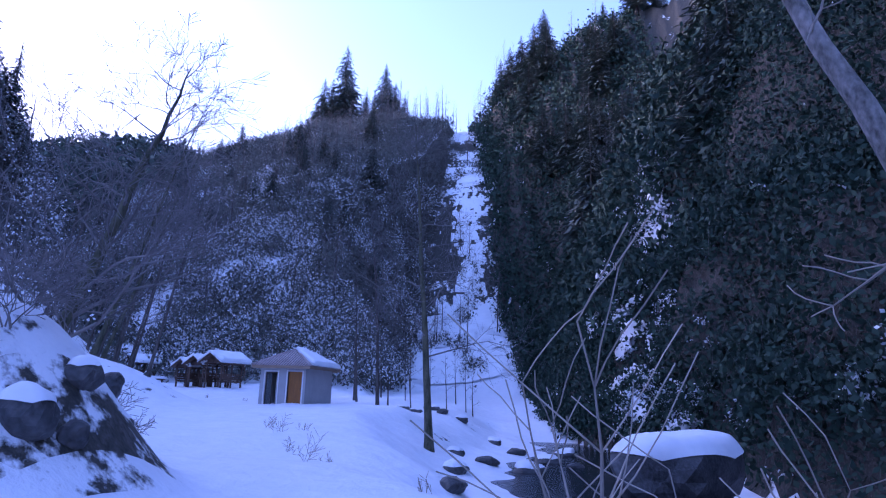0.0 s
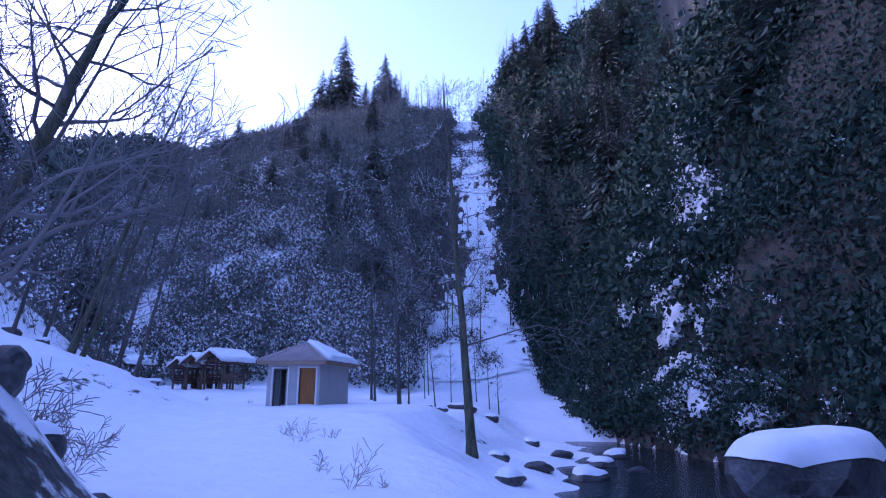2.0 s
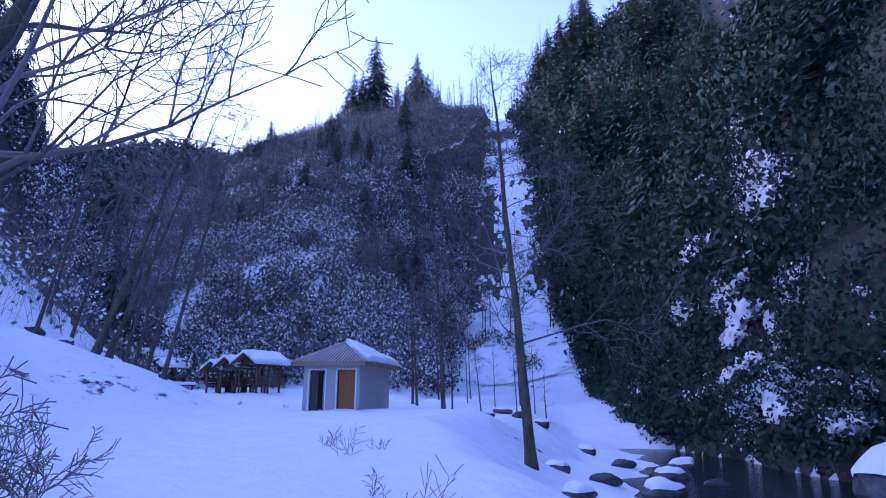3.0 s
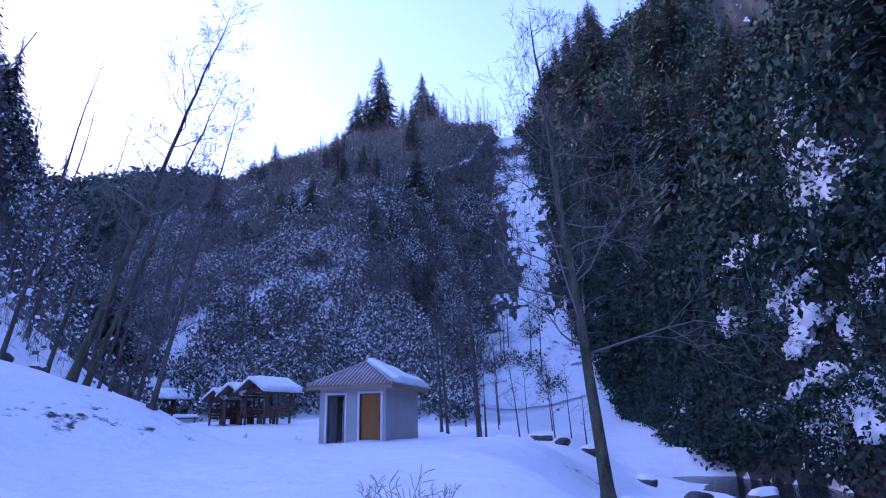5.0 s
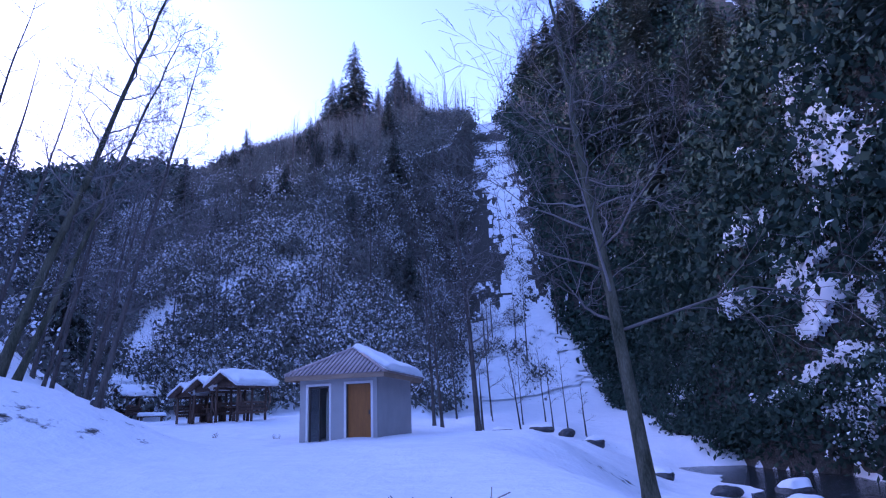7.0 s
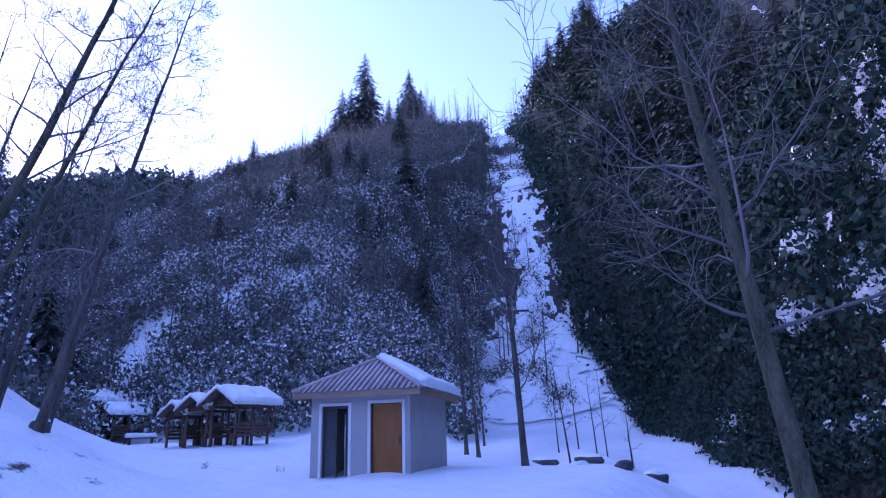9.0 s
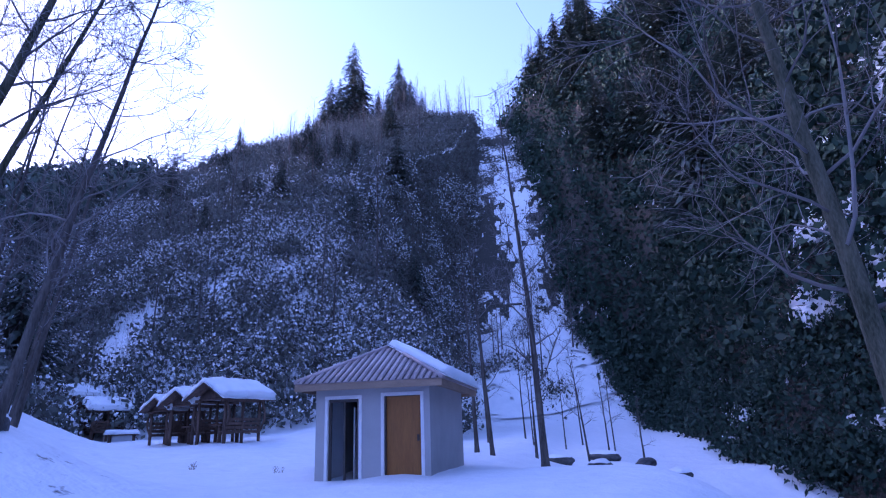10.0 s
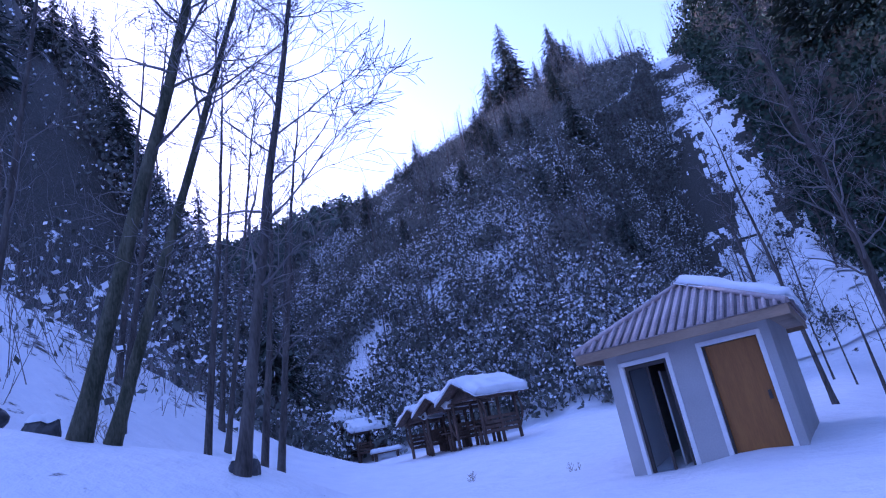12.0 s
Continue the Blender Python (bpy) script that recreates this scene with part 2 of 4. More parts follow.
def height(x, y):
    x, y = np.asarray(x, float), np.asarray(y, float)
    floor = np.interp(y, [-60, -34, -28, -22, -19, -15, -11, -3, 0, 60, 150], [0.2, -0.5, -0.62, -0.62, -0.55, -0.33, -0.15, 0.2, 0.25, 1.6, 11])
    floor = floor + np.interp(y, [0, 8, 21, 60], [0, 0.35, 0.6, 1.9]) * (1 - step(-6, -1, x)) - 0.7 * step(2, 6, y) * step(3.2, 6, x)
    floor = floor + 0.10 * wave(x, y, 3.1, 1) + 0.05 * wave(x, y, 1.1, 2)
    # a trodden trail up the clearing
    tx = np.interp(y, [-60, -33, -22, -11, 0, 8, 20], [33, 17.2, 10.2, 3.4, -2.0, -4.5, -14])
    floor = floor - 0.075 * np.exp(-((x - tx + 0.25 * wave(x, y, 2.3, 60)) / 0.55) ** 2) * (0.65 + 0.5 * wave(x, y, 0.75, 61))
    # the snow bank left of the path and the slope above it
    d1 = (x + 3) * -0.87 + (y + 8) * -0.5
    d2 = (x + 12) * -0.53 + (y - 8) * -0.85
    d = np.minimum(d1 + 3, d2 + 3)
    slope = np.where(d > 0, np.where(d < 8, 0.05 * d * d + 0.06 * d, 3.68 + 0.78 * (d - 8)), 0)
    slope = np.minimum(slope, 78 + 0.1 * d)
    z = floor + slope * (1 + 0.12 * wave(x, y, 9, 3))
    z = z + 2.5 * np.exp(-(((x - 9.3) / 2.2) ** 2 + ((y + 26.6) / 2.6) ** 2) ** 1.6)
    z = z + 1.25 * np.exp(-(((x + 4.6) / 3.4) ** 2 + ((y + 5.9) / 3.2) ** 2) ** 1.5)
    # the stream's bed
    sx = stream_x(y)
    inside = step(-9.6, -4.8, x - sx + 0.8 * wave(x, y, 4, 5))
    fade = 1 - step(24, 34, y)
    z = z * (1 - inside * fade) + (-2.1 - 0.5 * step(-4.8, -0.8, x - sx) + 0.15 * wave(x, y, 1.6, 4)) * inside * fade
    rough = 1.6 * wave(x, y, 11, 6) + 0.9 * wave(x, y, 4.5, 7) + 0.4 * wave(x, y, 1.9, 8)
    # the wooded hill behind the shelters
    west = np.maximum(0, -12 - x)
    hill = 11 + 0.79 * (y - 37.5) + 0.22 * np.minimum(west, 14) + rough * 0.7
    ridge = np.minimum(66, 66 - 0.95 * (-38 - x)) - 0.35 * np.maximum(0, y - 108) + 2.5 * wave(x, y, 14, 9)
    hill = np.minimum(hill, ridge)
    gl, gz = gully_left(y) + 1.2 * wave(x, y, 8, 17), gully_z(y)
    hill = np.where(x > gl, np.minimum(hill, gz + 0.4 * rough + 0.04 * (x - gl)), np.minimum(hill, gz + 0.4 * rough + np.interp(y, [60, 100], [1.5, 3.2]) * (gl - x)))
    z = smooth_max(z, np.where(y > 8, hill, -50), 1.0)
    # the cliff across the stream
    c = x - cliff_x(y) + 1.1 * wave(x, y, 7, 10) + 0.7 * wave(x * 0.3, y, 2.6, 11)
    base = np.where(y > 24, gully_z(y) - 1, -2.6)
    ledge = 1.4 * np.sin(c * 2.1 + 2 * wave(x, y, 6, 12))
    steep = np.interp(y, [30, 62], [3.3, 2.3])
    cliff = base + np.where(c < 9, steep * c + ledge, 9 * steep + ledge + 1.05 * (c - 9)) + 0.8 * rough
    cliff = np.minimum(cliff, np.interp(y, [40, 110], [90, 72]) + 2 * rough)
    z = smooth_max(z, np.where(c > -2, cliff, -50), 0.6)
    # far ridges closing the valley
    far = -0.6 * x + 0.8 * y
    z = np.maximum(z, np.minimum(0.8 * (far - 72), 62 + 5 * wave(x, y, 60, 13) + 2 * wave(x, y, 17, 14)) * (1 + 0.06 * wave(x, y, 23, 15)))
    # a steep wooded spur beyond the alders
    beside, along = spur_place(x, y)
    spur = np.minimum(2.25 * (beside + 6 + 1.5 * wave(x, y, 7, 18)), 46) * step(26, 50, along) * (1 - step(95, 120, along))
    z = np.maximum(z, np.where(spur > 0.3, spur + 0.5 * rough, -50))
    back = 0.5 * (-y - 75) + 4 * wave(x, y, 25, 16)
    return np.maximum(z, np.minimum(back, 70))


def at_ground(x, y):
    return float(height(np.array([x]), np.array([y]))[0])


def axis(stops):
    out = []
    for a, b, s in stops:
        out.append(np.arange(a, b, s))
    return np.concatenate(out)


xs = axis([(-2400, -400, 200), (-400, -120, 14), (-120, -40, 2.5), (-40, -14, 1.0), (-14, 34, 0.4), (34, 60, 1.0), (60, 120, 4), (120, 400, 35), (400, 2401, 200)])
ys = axis([(-2400, -400, 200), (-400, -100, 20), (-100, -44, 3), (-44, 30, 0.4), (30, 70, 0.8), (70, 130, 1.5), (130, 260, 6), (260, 500, 20), (500, 2401, 190)])
gx_, gy_ = np.meshgrid(xs, ys, indexing="ij")
ground_shape = Shape()
nx, ny = len(xs), len(ys)
ii, jj = np.meshgrid(np.arange(nx - 1), np.arange(ny - 1), indexing="ij")
ii, jj = ii.ravel(), jj.ravel()
ground_shape.add(np.stack([gx_, gy_, height(gx_, gy_)], -1), quads=np.stack([ii * ny + jj, (ii + 1) * ny + jj, (ii + 1) * ny + jj + 1, ii * ny + jj + 1], 1))
ground = part("ground", ground_shape, GROUND, smooth=True)
tagged(ground, "snow-covered valley ground rising into steep rocky slopes", "ground", kind="structure")

water_shape = Shape()
wy = np.linspace(-70, 32, 120)
wx = stream_x(wy)
left, right = np.stack([wx - 4.5, wy, wy * 0 - 2.42], 1), np.stack([wx + 6, wy, wy * 0 - 2.42], 1)
k = np.arange(len(wy) - 1)
water_shape.add(np.concatenate([left, right]), quads=np.stack([k, k + len(wy), k + len(wy) + 1, k + 1], 1))
tagged(part("water", water_shape, WATER), "dark shallow stream running between snowy stones", "stream", kind="structure")


# ---- the hut ----
def hut():
    root = tagged(new("hut"), "small grey plastered hut with two doorways and a snow-topped tin roof", "hut")
    x0, x1, y1, top = 0.36, 3.06, 4.1, 2.24
    t = 0.18
    for lo, hi in (((x0, 0, -0.4), (0.60, t, top)), ((1.45, 0, -0.4), (1.95, t, top)), ((2.90, 0, -0.4), (x1, t, top)),
                   ((0.60, 0.001, 2.03), (1.45, t, top)), ((1.95, 0.001, 2.05), (2.90, t, top)),
                   ((x0, t, -0.4), (x0 + t, y1, top)), ((x1 - t, t, -0.4), (x1, y1, top)), ((x0 + t, y1 - t, -0.4), (x1 - t, y1, top))):
        soft_box(lo, hi, PLASTER, "wall", root, bevel=0.006)
    soft_box((x0 + t, t, -0.3), (x1 - t, y1 - t, 0.06), INNER, "floor_slab", root, "dim concrete floor")
    soft_box((1.62, t, 0.06), (1.74, y1 - t, 2.2), INNER, "partition", root, "dim plaster partition wall")
    # white surrounds
    for a, b, h in ((0.66, 1.40, 1.97), (2.0, 2.85, 2.0)):
        for lo, hi in (((a - 0.075, -0.025, -0.3), (a, 0.1, h)), ((b, -0.025, -0.3), (b + 0.075, 0.1, h)), ((a - 0.075, -0.025, h), (b + 0.075, 0.1, h + 0.075))):
            soft_box(lo, hi, TRIM_WHITE, "door_surround", root, "white painted surround", bevel=0.008)
    # brown leaf, standing back in its reveal
    leaf = soft_box((2.0, 0.10, 0.02), (2.84, 0.145, 1.99), DOOR_WOOD, "door", root, "plain orange-brown door leaf", bevel=0.006)
    # dark strip in place of the shaded gap at the leaf's left edge
    soft_box((2.0, 0.02, 0.0), (2.035, 0.15, 2.0), FRAME_AND_SHADE, "door_frame", root, "dark strip for the shaded reveal beside the leaf", bevel=0.004)
    soft_box((2.74, 0.075, 1.0), (2.79, 0.1, 1.14), FRAME_AND_SHADE, "lock_plate", leaf, "dark lock plate", bevel=0.004)
    # glazed sliding door
    door = soft_box((0.66, 0.06, 1.90), (1.40, 0.13, 1.97), FRAME_AND_SHADE, "glass_door", root, "dark framed glass door, half open", bevel=0.006)
    for a, b in ((0.66, 0.72), (1.34, 1.40), (1.02, 1.06)):
        soft_box((a, 0.062, 0.0), (b, 0.128, 1.90), FRAME_AND_SHADE, "stile", door, bevel=0.006)
    soft_box((0.66, 0.062, 0.05), (1.40, 0.128, 0.14), FRAME_AND_SHADE, "rail", door, bevel=0.006)
    pane = soft_box((0.72, 0.09, 0.14), (1.02, 0.098, 1.90), GLASS, "pane", door, "tinted glass pane", bevel=0.002)
    pane.visible_shadow = False
    soft_box((1.10, 0.5, 0.06), (1.13, 1.1, 1.8), TRIM_WHITE, "inner_panel", root, "pale panel inside")
    # roof
    ex0, ex1, ey0, ey1, ez, rz = 0.0, 3.44, -0.42, 4.45, 2.30, 3.32
    ra, rb = Vector((1.68, 1.65, rz)), Vector((1.68, 2.5, rz))
    c = [Vector((ex0, ey0, ez)), Vector((ex1, ey0, ez)), Vector((ex1, ey1, ez)), Vector((ex0, ey1, ez))]
    soffit = Shape()
    soffit.box((ex0 + 0.03, ey0 + 0.03, 2.241), (ex1 - 0.03, ey1 - 0.03, 2.262))
    part("soffit", soffit, FASCIA, root, "brown boarded soffit")
    for lo, hi in (((ex0, ey0, 2.15), (ex1, ey0 + 0.028, 2.31)), ((ex0, ey1 - 0.028, 2.15), (ex1, ey1, 2.31)),
                   ((ex0, ey0 + 0.028, 2.15), (ex0 + 0.028, ey1 - 0.028, 2.31)), ((ex1 - 0.028, ey0 + 0.028, 2.15), (ex1, ey1 - 0.028, 2.31))):
        soft_box(lo, hi, FASCIA, "fascia", root, "weathered brown fascia board", bevel=0.005)
    faces = [("roof_front", [c[0], c[1], ra]), ("roof_side", [c[1], c[2], rb, ra]), ("roof_back", [c[2], c[3], rb]), ("roof_side", [c[3], c[0], ra, rb])]
    for name, pts in faces:
        n = (pts[1] - pts[0]).cross(pts[2] - pts[0]).normalized()
        s = Shape()
        k = len(pts)
        low = [p - n * 0.012 + Vector((0, 0, 0.012)) for p in pts]
        high = [p + n * 0.02 + Vector((0, 0, 0.012)) for p in pts]
        rim = [(i, (i + 1) % k, k + (i + 1) % k, k + i) for i in range(k)]
        if k == 3:
            s.add(low + high, tris=[(2, 1, 0), (3, 4, 5)], quads=rim)
        else:
            s.add(low + high, quads=[(3, 2, 1, 0), (4, 5, 6, 7)] + rim)
        face = part(name, s, TIN, root, "ribbed pinkish-grey tin sheet")
        # standing ribs run straight up the slope and end at the hips
        e0, e1 = pts[0], pts[1]
        along = (e1 - e0).normalized()
        up = n.cross(along)
        if up.z < 0:
            up = -up
        length = (e1 - e0).length
        rise = up.dot(pts[2] - e0)
        l_in = along.dot(pts[-1] - e0)
        r_in = length - along.dot(pts[2] - e0)
        count = int(length / 0.155)
        for i in range(1, count):
            u = length * i / count
            h = rise * min(1.0, u / l_in, (length - u) / r_in) * 0.985
            r = Shape()
            b = e0 + along * u + n * 0.02 + Vector((0, 0, 0.012)) - up * 0.03
            q = []
            for pos in (b, b + up * (h + 0.03)):
                q += [pos - along * 0.032, pos - along * 0.014 + n * 0.036, pos + along * 0.014 + n * 0.036, pos + along * 0.032]
            r.add(q, quads=[(0, 1, 5, 4), (1, 2, 6, 5), (2, 3, 7, 6), (0, 3, 2, 1), (4, 5, 6, 7)])
            part("rib", r, TIN, face)
            # thin dark strip beside the rib, painting the shade it would throw
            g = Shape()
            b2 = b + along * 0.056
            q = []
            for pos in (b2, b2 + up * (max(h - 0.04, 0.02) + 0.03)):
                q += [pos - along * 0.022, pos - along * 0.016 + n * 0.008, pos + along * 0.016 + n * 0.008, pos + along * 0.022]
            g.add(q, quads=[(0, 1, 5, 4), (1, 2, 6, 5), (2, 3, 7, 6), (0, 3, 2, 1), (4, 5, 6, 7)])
            part("groove", g, TIN_SHADE, face)
    for a, b in ((c[0], ra), (c[1], ra), (c[2], rb), (c[3], rb), (ra, rb)):
        s = Shape()
        lift = Vector((0, 0, 0.05))
        s.tube([a + lift, (a + b) / 2 + lift, b + lift], [0.055, 0.055, 0.055], 8)
        part("hip_cap", s, TIN, root, "rounded tin hip capping", smooth=True)
    return c, ra, rb


corners, ridge_a, ridge_b = hut()


def slab_of_snow(name, corner_points, thick, label, inset=0.0, seed=0, n=22):
    """A rounded blanket of snow over a four-cornered slope."""
    a, b, c, d = (Vector(p) for p in corner_points)
    nrm = (b - a).cross(d - a).normalized()
    if nrm.z < 0:
        nrm = -nrm
    top, low = [], []
    for i in range(n + 1):
        for j in range(n + 1):
            u, v = i / n, j / n
            p = (a * (1 - u) + b * u) * (1 - v) + (d * (1 - u) + c * u) * v
            edge = min(u, 1 - u, v, 1 - v)
            h = thick * (1 - (1 - min(1, edge / 0.09)) ** 2.4 * 0.85) * (1 + 0.16 * float(wave(p.x * 3 + seed, p.y * 3, 1.0, 21)))
            wob = 0.05 * float(wave(p.x * 4, p.y * 4 + p.z * 3, 1.0, 22 + seed))
            out = (p - (a + b + c + d) / 4).normalized() * (wob if edge < 0.02 else 0)
            top.append(p + out + nrm * (0.02 + h))
            low.append(p + out + nrm * 0.015)
    s = Shape()
    m = (n + 1) * (n + 1)
    q = []
    for i in range(n):
        for j in range(n):
            k = i * (n + 1) + j
            q += [(k, k + n + 1, k + n + 2, k + 1), (m + k, m + k + 1, m + k + n + 2, m + k + n + 1)]
    rim = [i * (n + 1) for i in range(n + 1)] + [n * (n + 1) + j for j in range(1, n + 1)] + [i * (n + 1) + n for i in range(n - 1, -1, -1)] + [j for j in range(n - 1, 0, -1)]
    q += [(rim[i], rim[(i + 1) % len(rim)], m + rim[(i + 1) % len(rim)], m + rim[i]) for i in range(len(rim))]
    s.add(top + low, quads=q)
    return tagged(part(name, s, SNOW, smooth=True), label, "snow")


up4 = Vector((0, 0, 0.04))
slab_of_snow("roof_snow", (corners[1] + up4 + Vector((0.07, 0.12, 0)), corners[2] + up4 + Vector((0.07, 0, 0)), ridge_b + up4 + Vector((-0.12, 0, 0.02)), ridge_a + up4 + Vector((-0.10, -0.06, 0.02))), 0.22, "thick snow lying on one slope of the hut roof")


# ---- open wooden shelters ----
def shelter(x, y, turn, size, label, gables=1):
    """A log shelter with a snow-laden gable roof, curved braces and a bench on each side."""
    root = tagged(new("shelter"), label, "shelter", "wooden shelters by the path")
    w, l, h = 0.95 * size, 1.15 * size, 1.6 * size
    for px in (-w * 0.8, w * 0.8):
        for py in (-l * 0.8, 0, l * 0.8):
            s = Shape()
            s.tube([(px, py, -0.4), (px * 0.98, py, h * 0.5), (px, py, h)], [0.075, 0.07, 0.065], 8)
            part("post", s, LOG, root, smooth=True)
    for px in (-w * 0.8, w * 0.8):
        s = Shape()
        s.tube([(px, -l, h), (px, 0, h), (px, l, h)], [0.07, 0.07, 0.07], 8)
        part("beam", s, LOG, root, smooth=True)
        for py in (-l * 0.8, l * 0.8):
            s = Shape()
            s.tube([(px * (1.02 + 0.33 * math.sin(a * 3.1)), py * 1.04, 0.45 + a * (h - 0.4)) for a in np.linspace(0, 1, 9)], [0.05] * 9, 6)
            part("curved_brace", s, LOG, root, "bent log brace", smooth=True)
        for k, z in enumerate((0.42, 0.60, 0.78, 0.96)):
            soft_box((px - 0.025, -l * 0.8, z - 0.065), (px + 0.025, l * 0.8, z + 0.065), LOG, "side_board", root, bevel=0.01)
        soft_box((px * 0.72 - 0.18, -l * 0.75, 0.42), (px * 0.72 + 0.18, l * 0.75, 0.47), LOG, "bench_seat", root, bevel=0.01)
    for py in (-l * 0.8, l * 0.8):
        s = Shape()
        s.tube([(-w, py, h + 0.08), (0, py, h + 0.08), (w, py, h + 0.08)], [0.06] * 3, 8)
        part("tie_beam", s, LOG, root, smooth=True)
        for side in (-1, 1):
            s = Shape()
            s.tube([(side * w * 1.15, py * 1.2, h + 0.02), (0, py * 1.2, h + 0.62 * size)], [0.055, 0.055], 6)
            part("rafter", s, LOG, root, smooth=True)
        g = Shape()
        g.add([(-w, py - 0.015, h + 0.1), (w, py - 0.015, h + 0.1), (0, py - 0.015, h + 0.56 * size), (-w, py + 0.015, h + 0.1), (w, py + 0.015, h + 0.1), (0, py + 0.015, h + 0.56 * size)],
              tris=[(0, 1, 2), (5, 4, 3)], quads=[(0, 3, 4, 1), (1, 4, 5, 2), (2, 5, 3, 0)])
        part("gable_board", g, LOG, root, "boarded gable end")
    table = soft_box((-0.32, -l * 0.6, 0.70), (0.32, l * 0.6, 0.75), LOG, "tabletop", root, bevel=0.01)
    for py in (-l * 0.4, l * 0.4):
        s = Shape()
        s.tube([(0, py, -0.3), (0, py, 0.7)], [0.09, 0.09], 8)
        part("table_leg", s, LOG, root, smooth=True)
    m = pose(x, y, at_ground(x, y) + 0.02, 0, 0, turn)
    for side in (-1, 1):
        s = Shape()
        a, b = Vector((side * w * 1.22, 0, h + 0.0)), Vector((0, 0, h + 0.68 * size))
        n = Vector((side * 0.68 * size, 0, w * 1.22)).normalized() * 0.035
        ll = l * 1.25
        q = [a + Vector((0, -ll, 0)), a + Vector((0, ll, 0)), b + Vector((0, ll, 0)), b + Vector((0, -ll, 0))]
        s.add(q + [p + n for p in q], quads=[(0, 1, 2, 3), (7, 6, 5, 4), (0, 4, 5, 1), (1, 5, 6, 2), (2, 6, 7, 3), (3, 7, 4, 0)])
        part("roof_plane", s, LOG, root, "dark boarded roof plane")
        q = [p + n for p in q]
        slab_of_snow("roof_snow", [m @ p for p in q], 0.30 * size, "thick rounded snow on a shelter roof", seed=int(x) % 7)
    root.matrix_world = m
    return root


# ---- trees ----
def bough(shape, rng, start, way, length, radius, depth, droop=0.0, wild=0.16, kids=(5, 4), sides=4):
    """A branch and the smaller ones that fork from it."""
    n = 6 if depth > 0 else 4
    p, d = Vector(start), Vector(way).normalized()
    pts, rad = [p.copy()], [radius]
    for i in range(n):
        d = (d + Vector(rng.normal(0, wild, 3)) + Vector((0, 0, -droop if depth == 0 else 0.05))).normalized()
        p = p + d * (length / n)
        pts.append(p.copy())
        rad.append(max(radius * (1 - (i + 1) / n) ** 0.8, 0.0055))
        if depth > 0 and i > 0:
            for _ in range(rng.integers(1, 3) if kids[len(kids) - depth] > 3 else 1):
                side = Vector(rng.normal(0, 1, 3))
                side = (side - d * side.dot(d)).normalized()
                w = (d * 0.75 + side * 0.75).normalized()
                bough(shape, rng, p, w, length * rng.uniform(0.35, 0.6) * (1.15 - 0.5 * i / n), radius * 0.5 * (1 - 0.6 * i / n), depth - 1, droop, wild, kids, 3)
    shape.tube(pts, rad, sides if radius > 0.02 else 3)


def bare_tree(name, x, y, tall, radius, lean=(0, 0), seed=1, first=0.3, reach=0.32, count=26, depth=2, bark=None, twig=None, rise=0.75, label="", group="", sink=0.25, placed=True, bend=0.02, kind_name="tree", limb=0.36):
    """A leafless tree: tapered trunk with root flare, limbs and twigs."""
    rng = np.random.default_rng(seed)
    root = tagged(new(name), label, kind_name, group)
    s = Shape()
    n = 18
    pts, rad = [], []
    wob = np.cumsum(rng.normal(0, bend, (n + 1, 2)), axis=0) * tall / 8
    for i in range(n + 1):
        t = i / n
        pts.append(Vector((lean[0] * t * tall + wob[i, 0] * t, lean[1] * t * tall + wob[i, 1] * t, t * (tall + sink) - sink)))
        rad.append(radius * ((1 - t) ** 0.85 * 0.95 + 0.03) * (1 + 0.5 * math.exp(-t * 28)))
    s.tube(pts, rad, 10)
    part("trunk", s, bark or BARK, root, smooth=True)
    c = Shape()
    for k in range(count):
        t = first + (0.97 - first) * (k + rng.uniform(0, 1)) / count
        i = min(int(t * n), n - 1)
        p = pts[i].lerp(pts[i + 1], t * n - i)
        a = k * 2.4 + rng.uniform(-0.5, 0.5)
        r = reach * tall * (1 - 0.72 * (t - first) / (1 - first)) * rng.uniform(0.65, 1.15)
        bough(c, rng, p, (math.cos(a), math.sin(a), rise * rng.uniform(0.6, 1.4)), r, max(rad[i] * limb, 0.018), depth, droop=0.0)
    part("crown", c, twig or TWIG, root, "bare grey-brown branches and twigs")
    if placed:
        root.matrix_world = pose(x, y, at_ground(x, y))
    return root


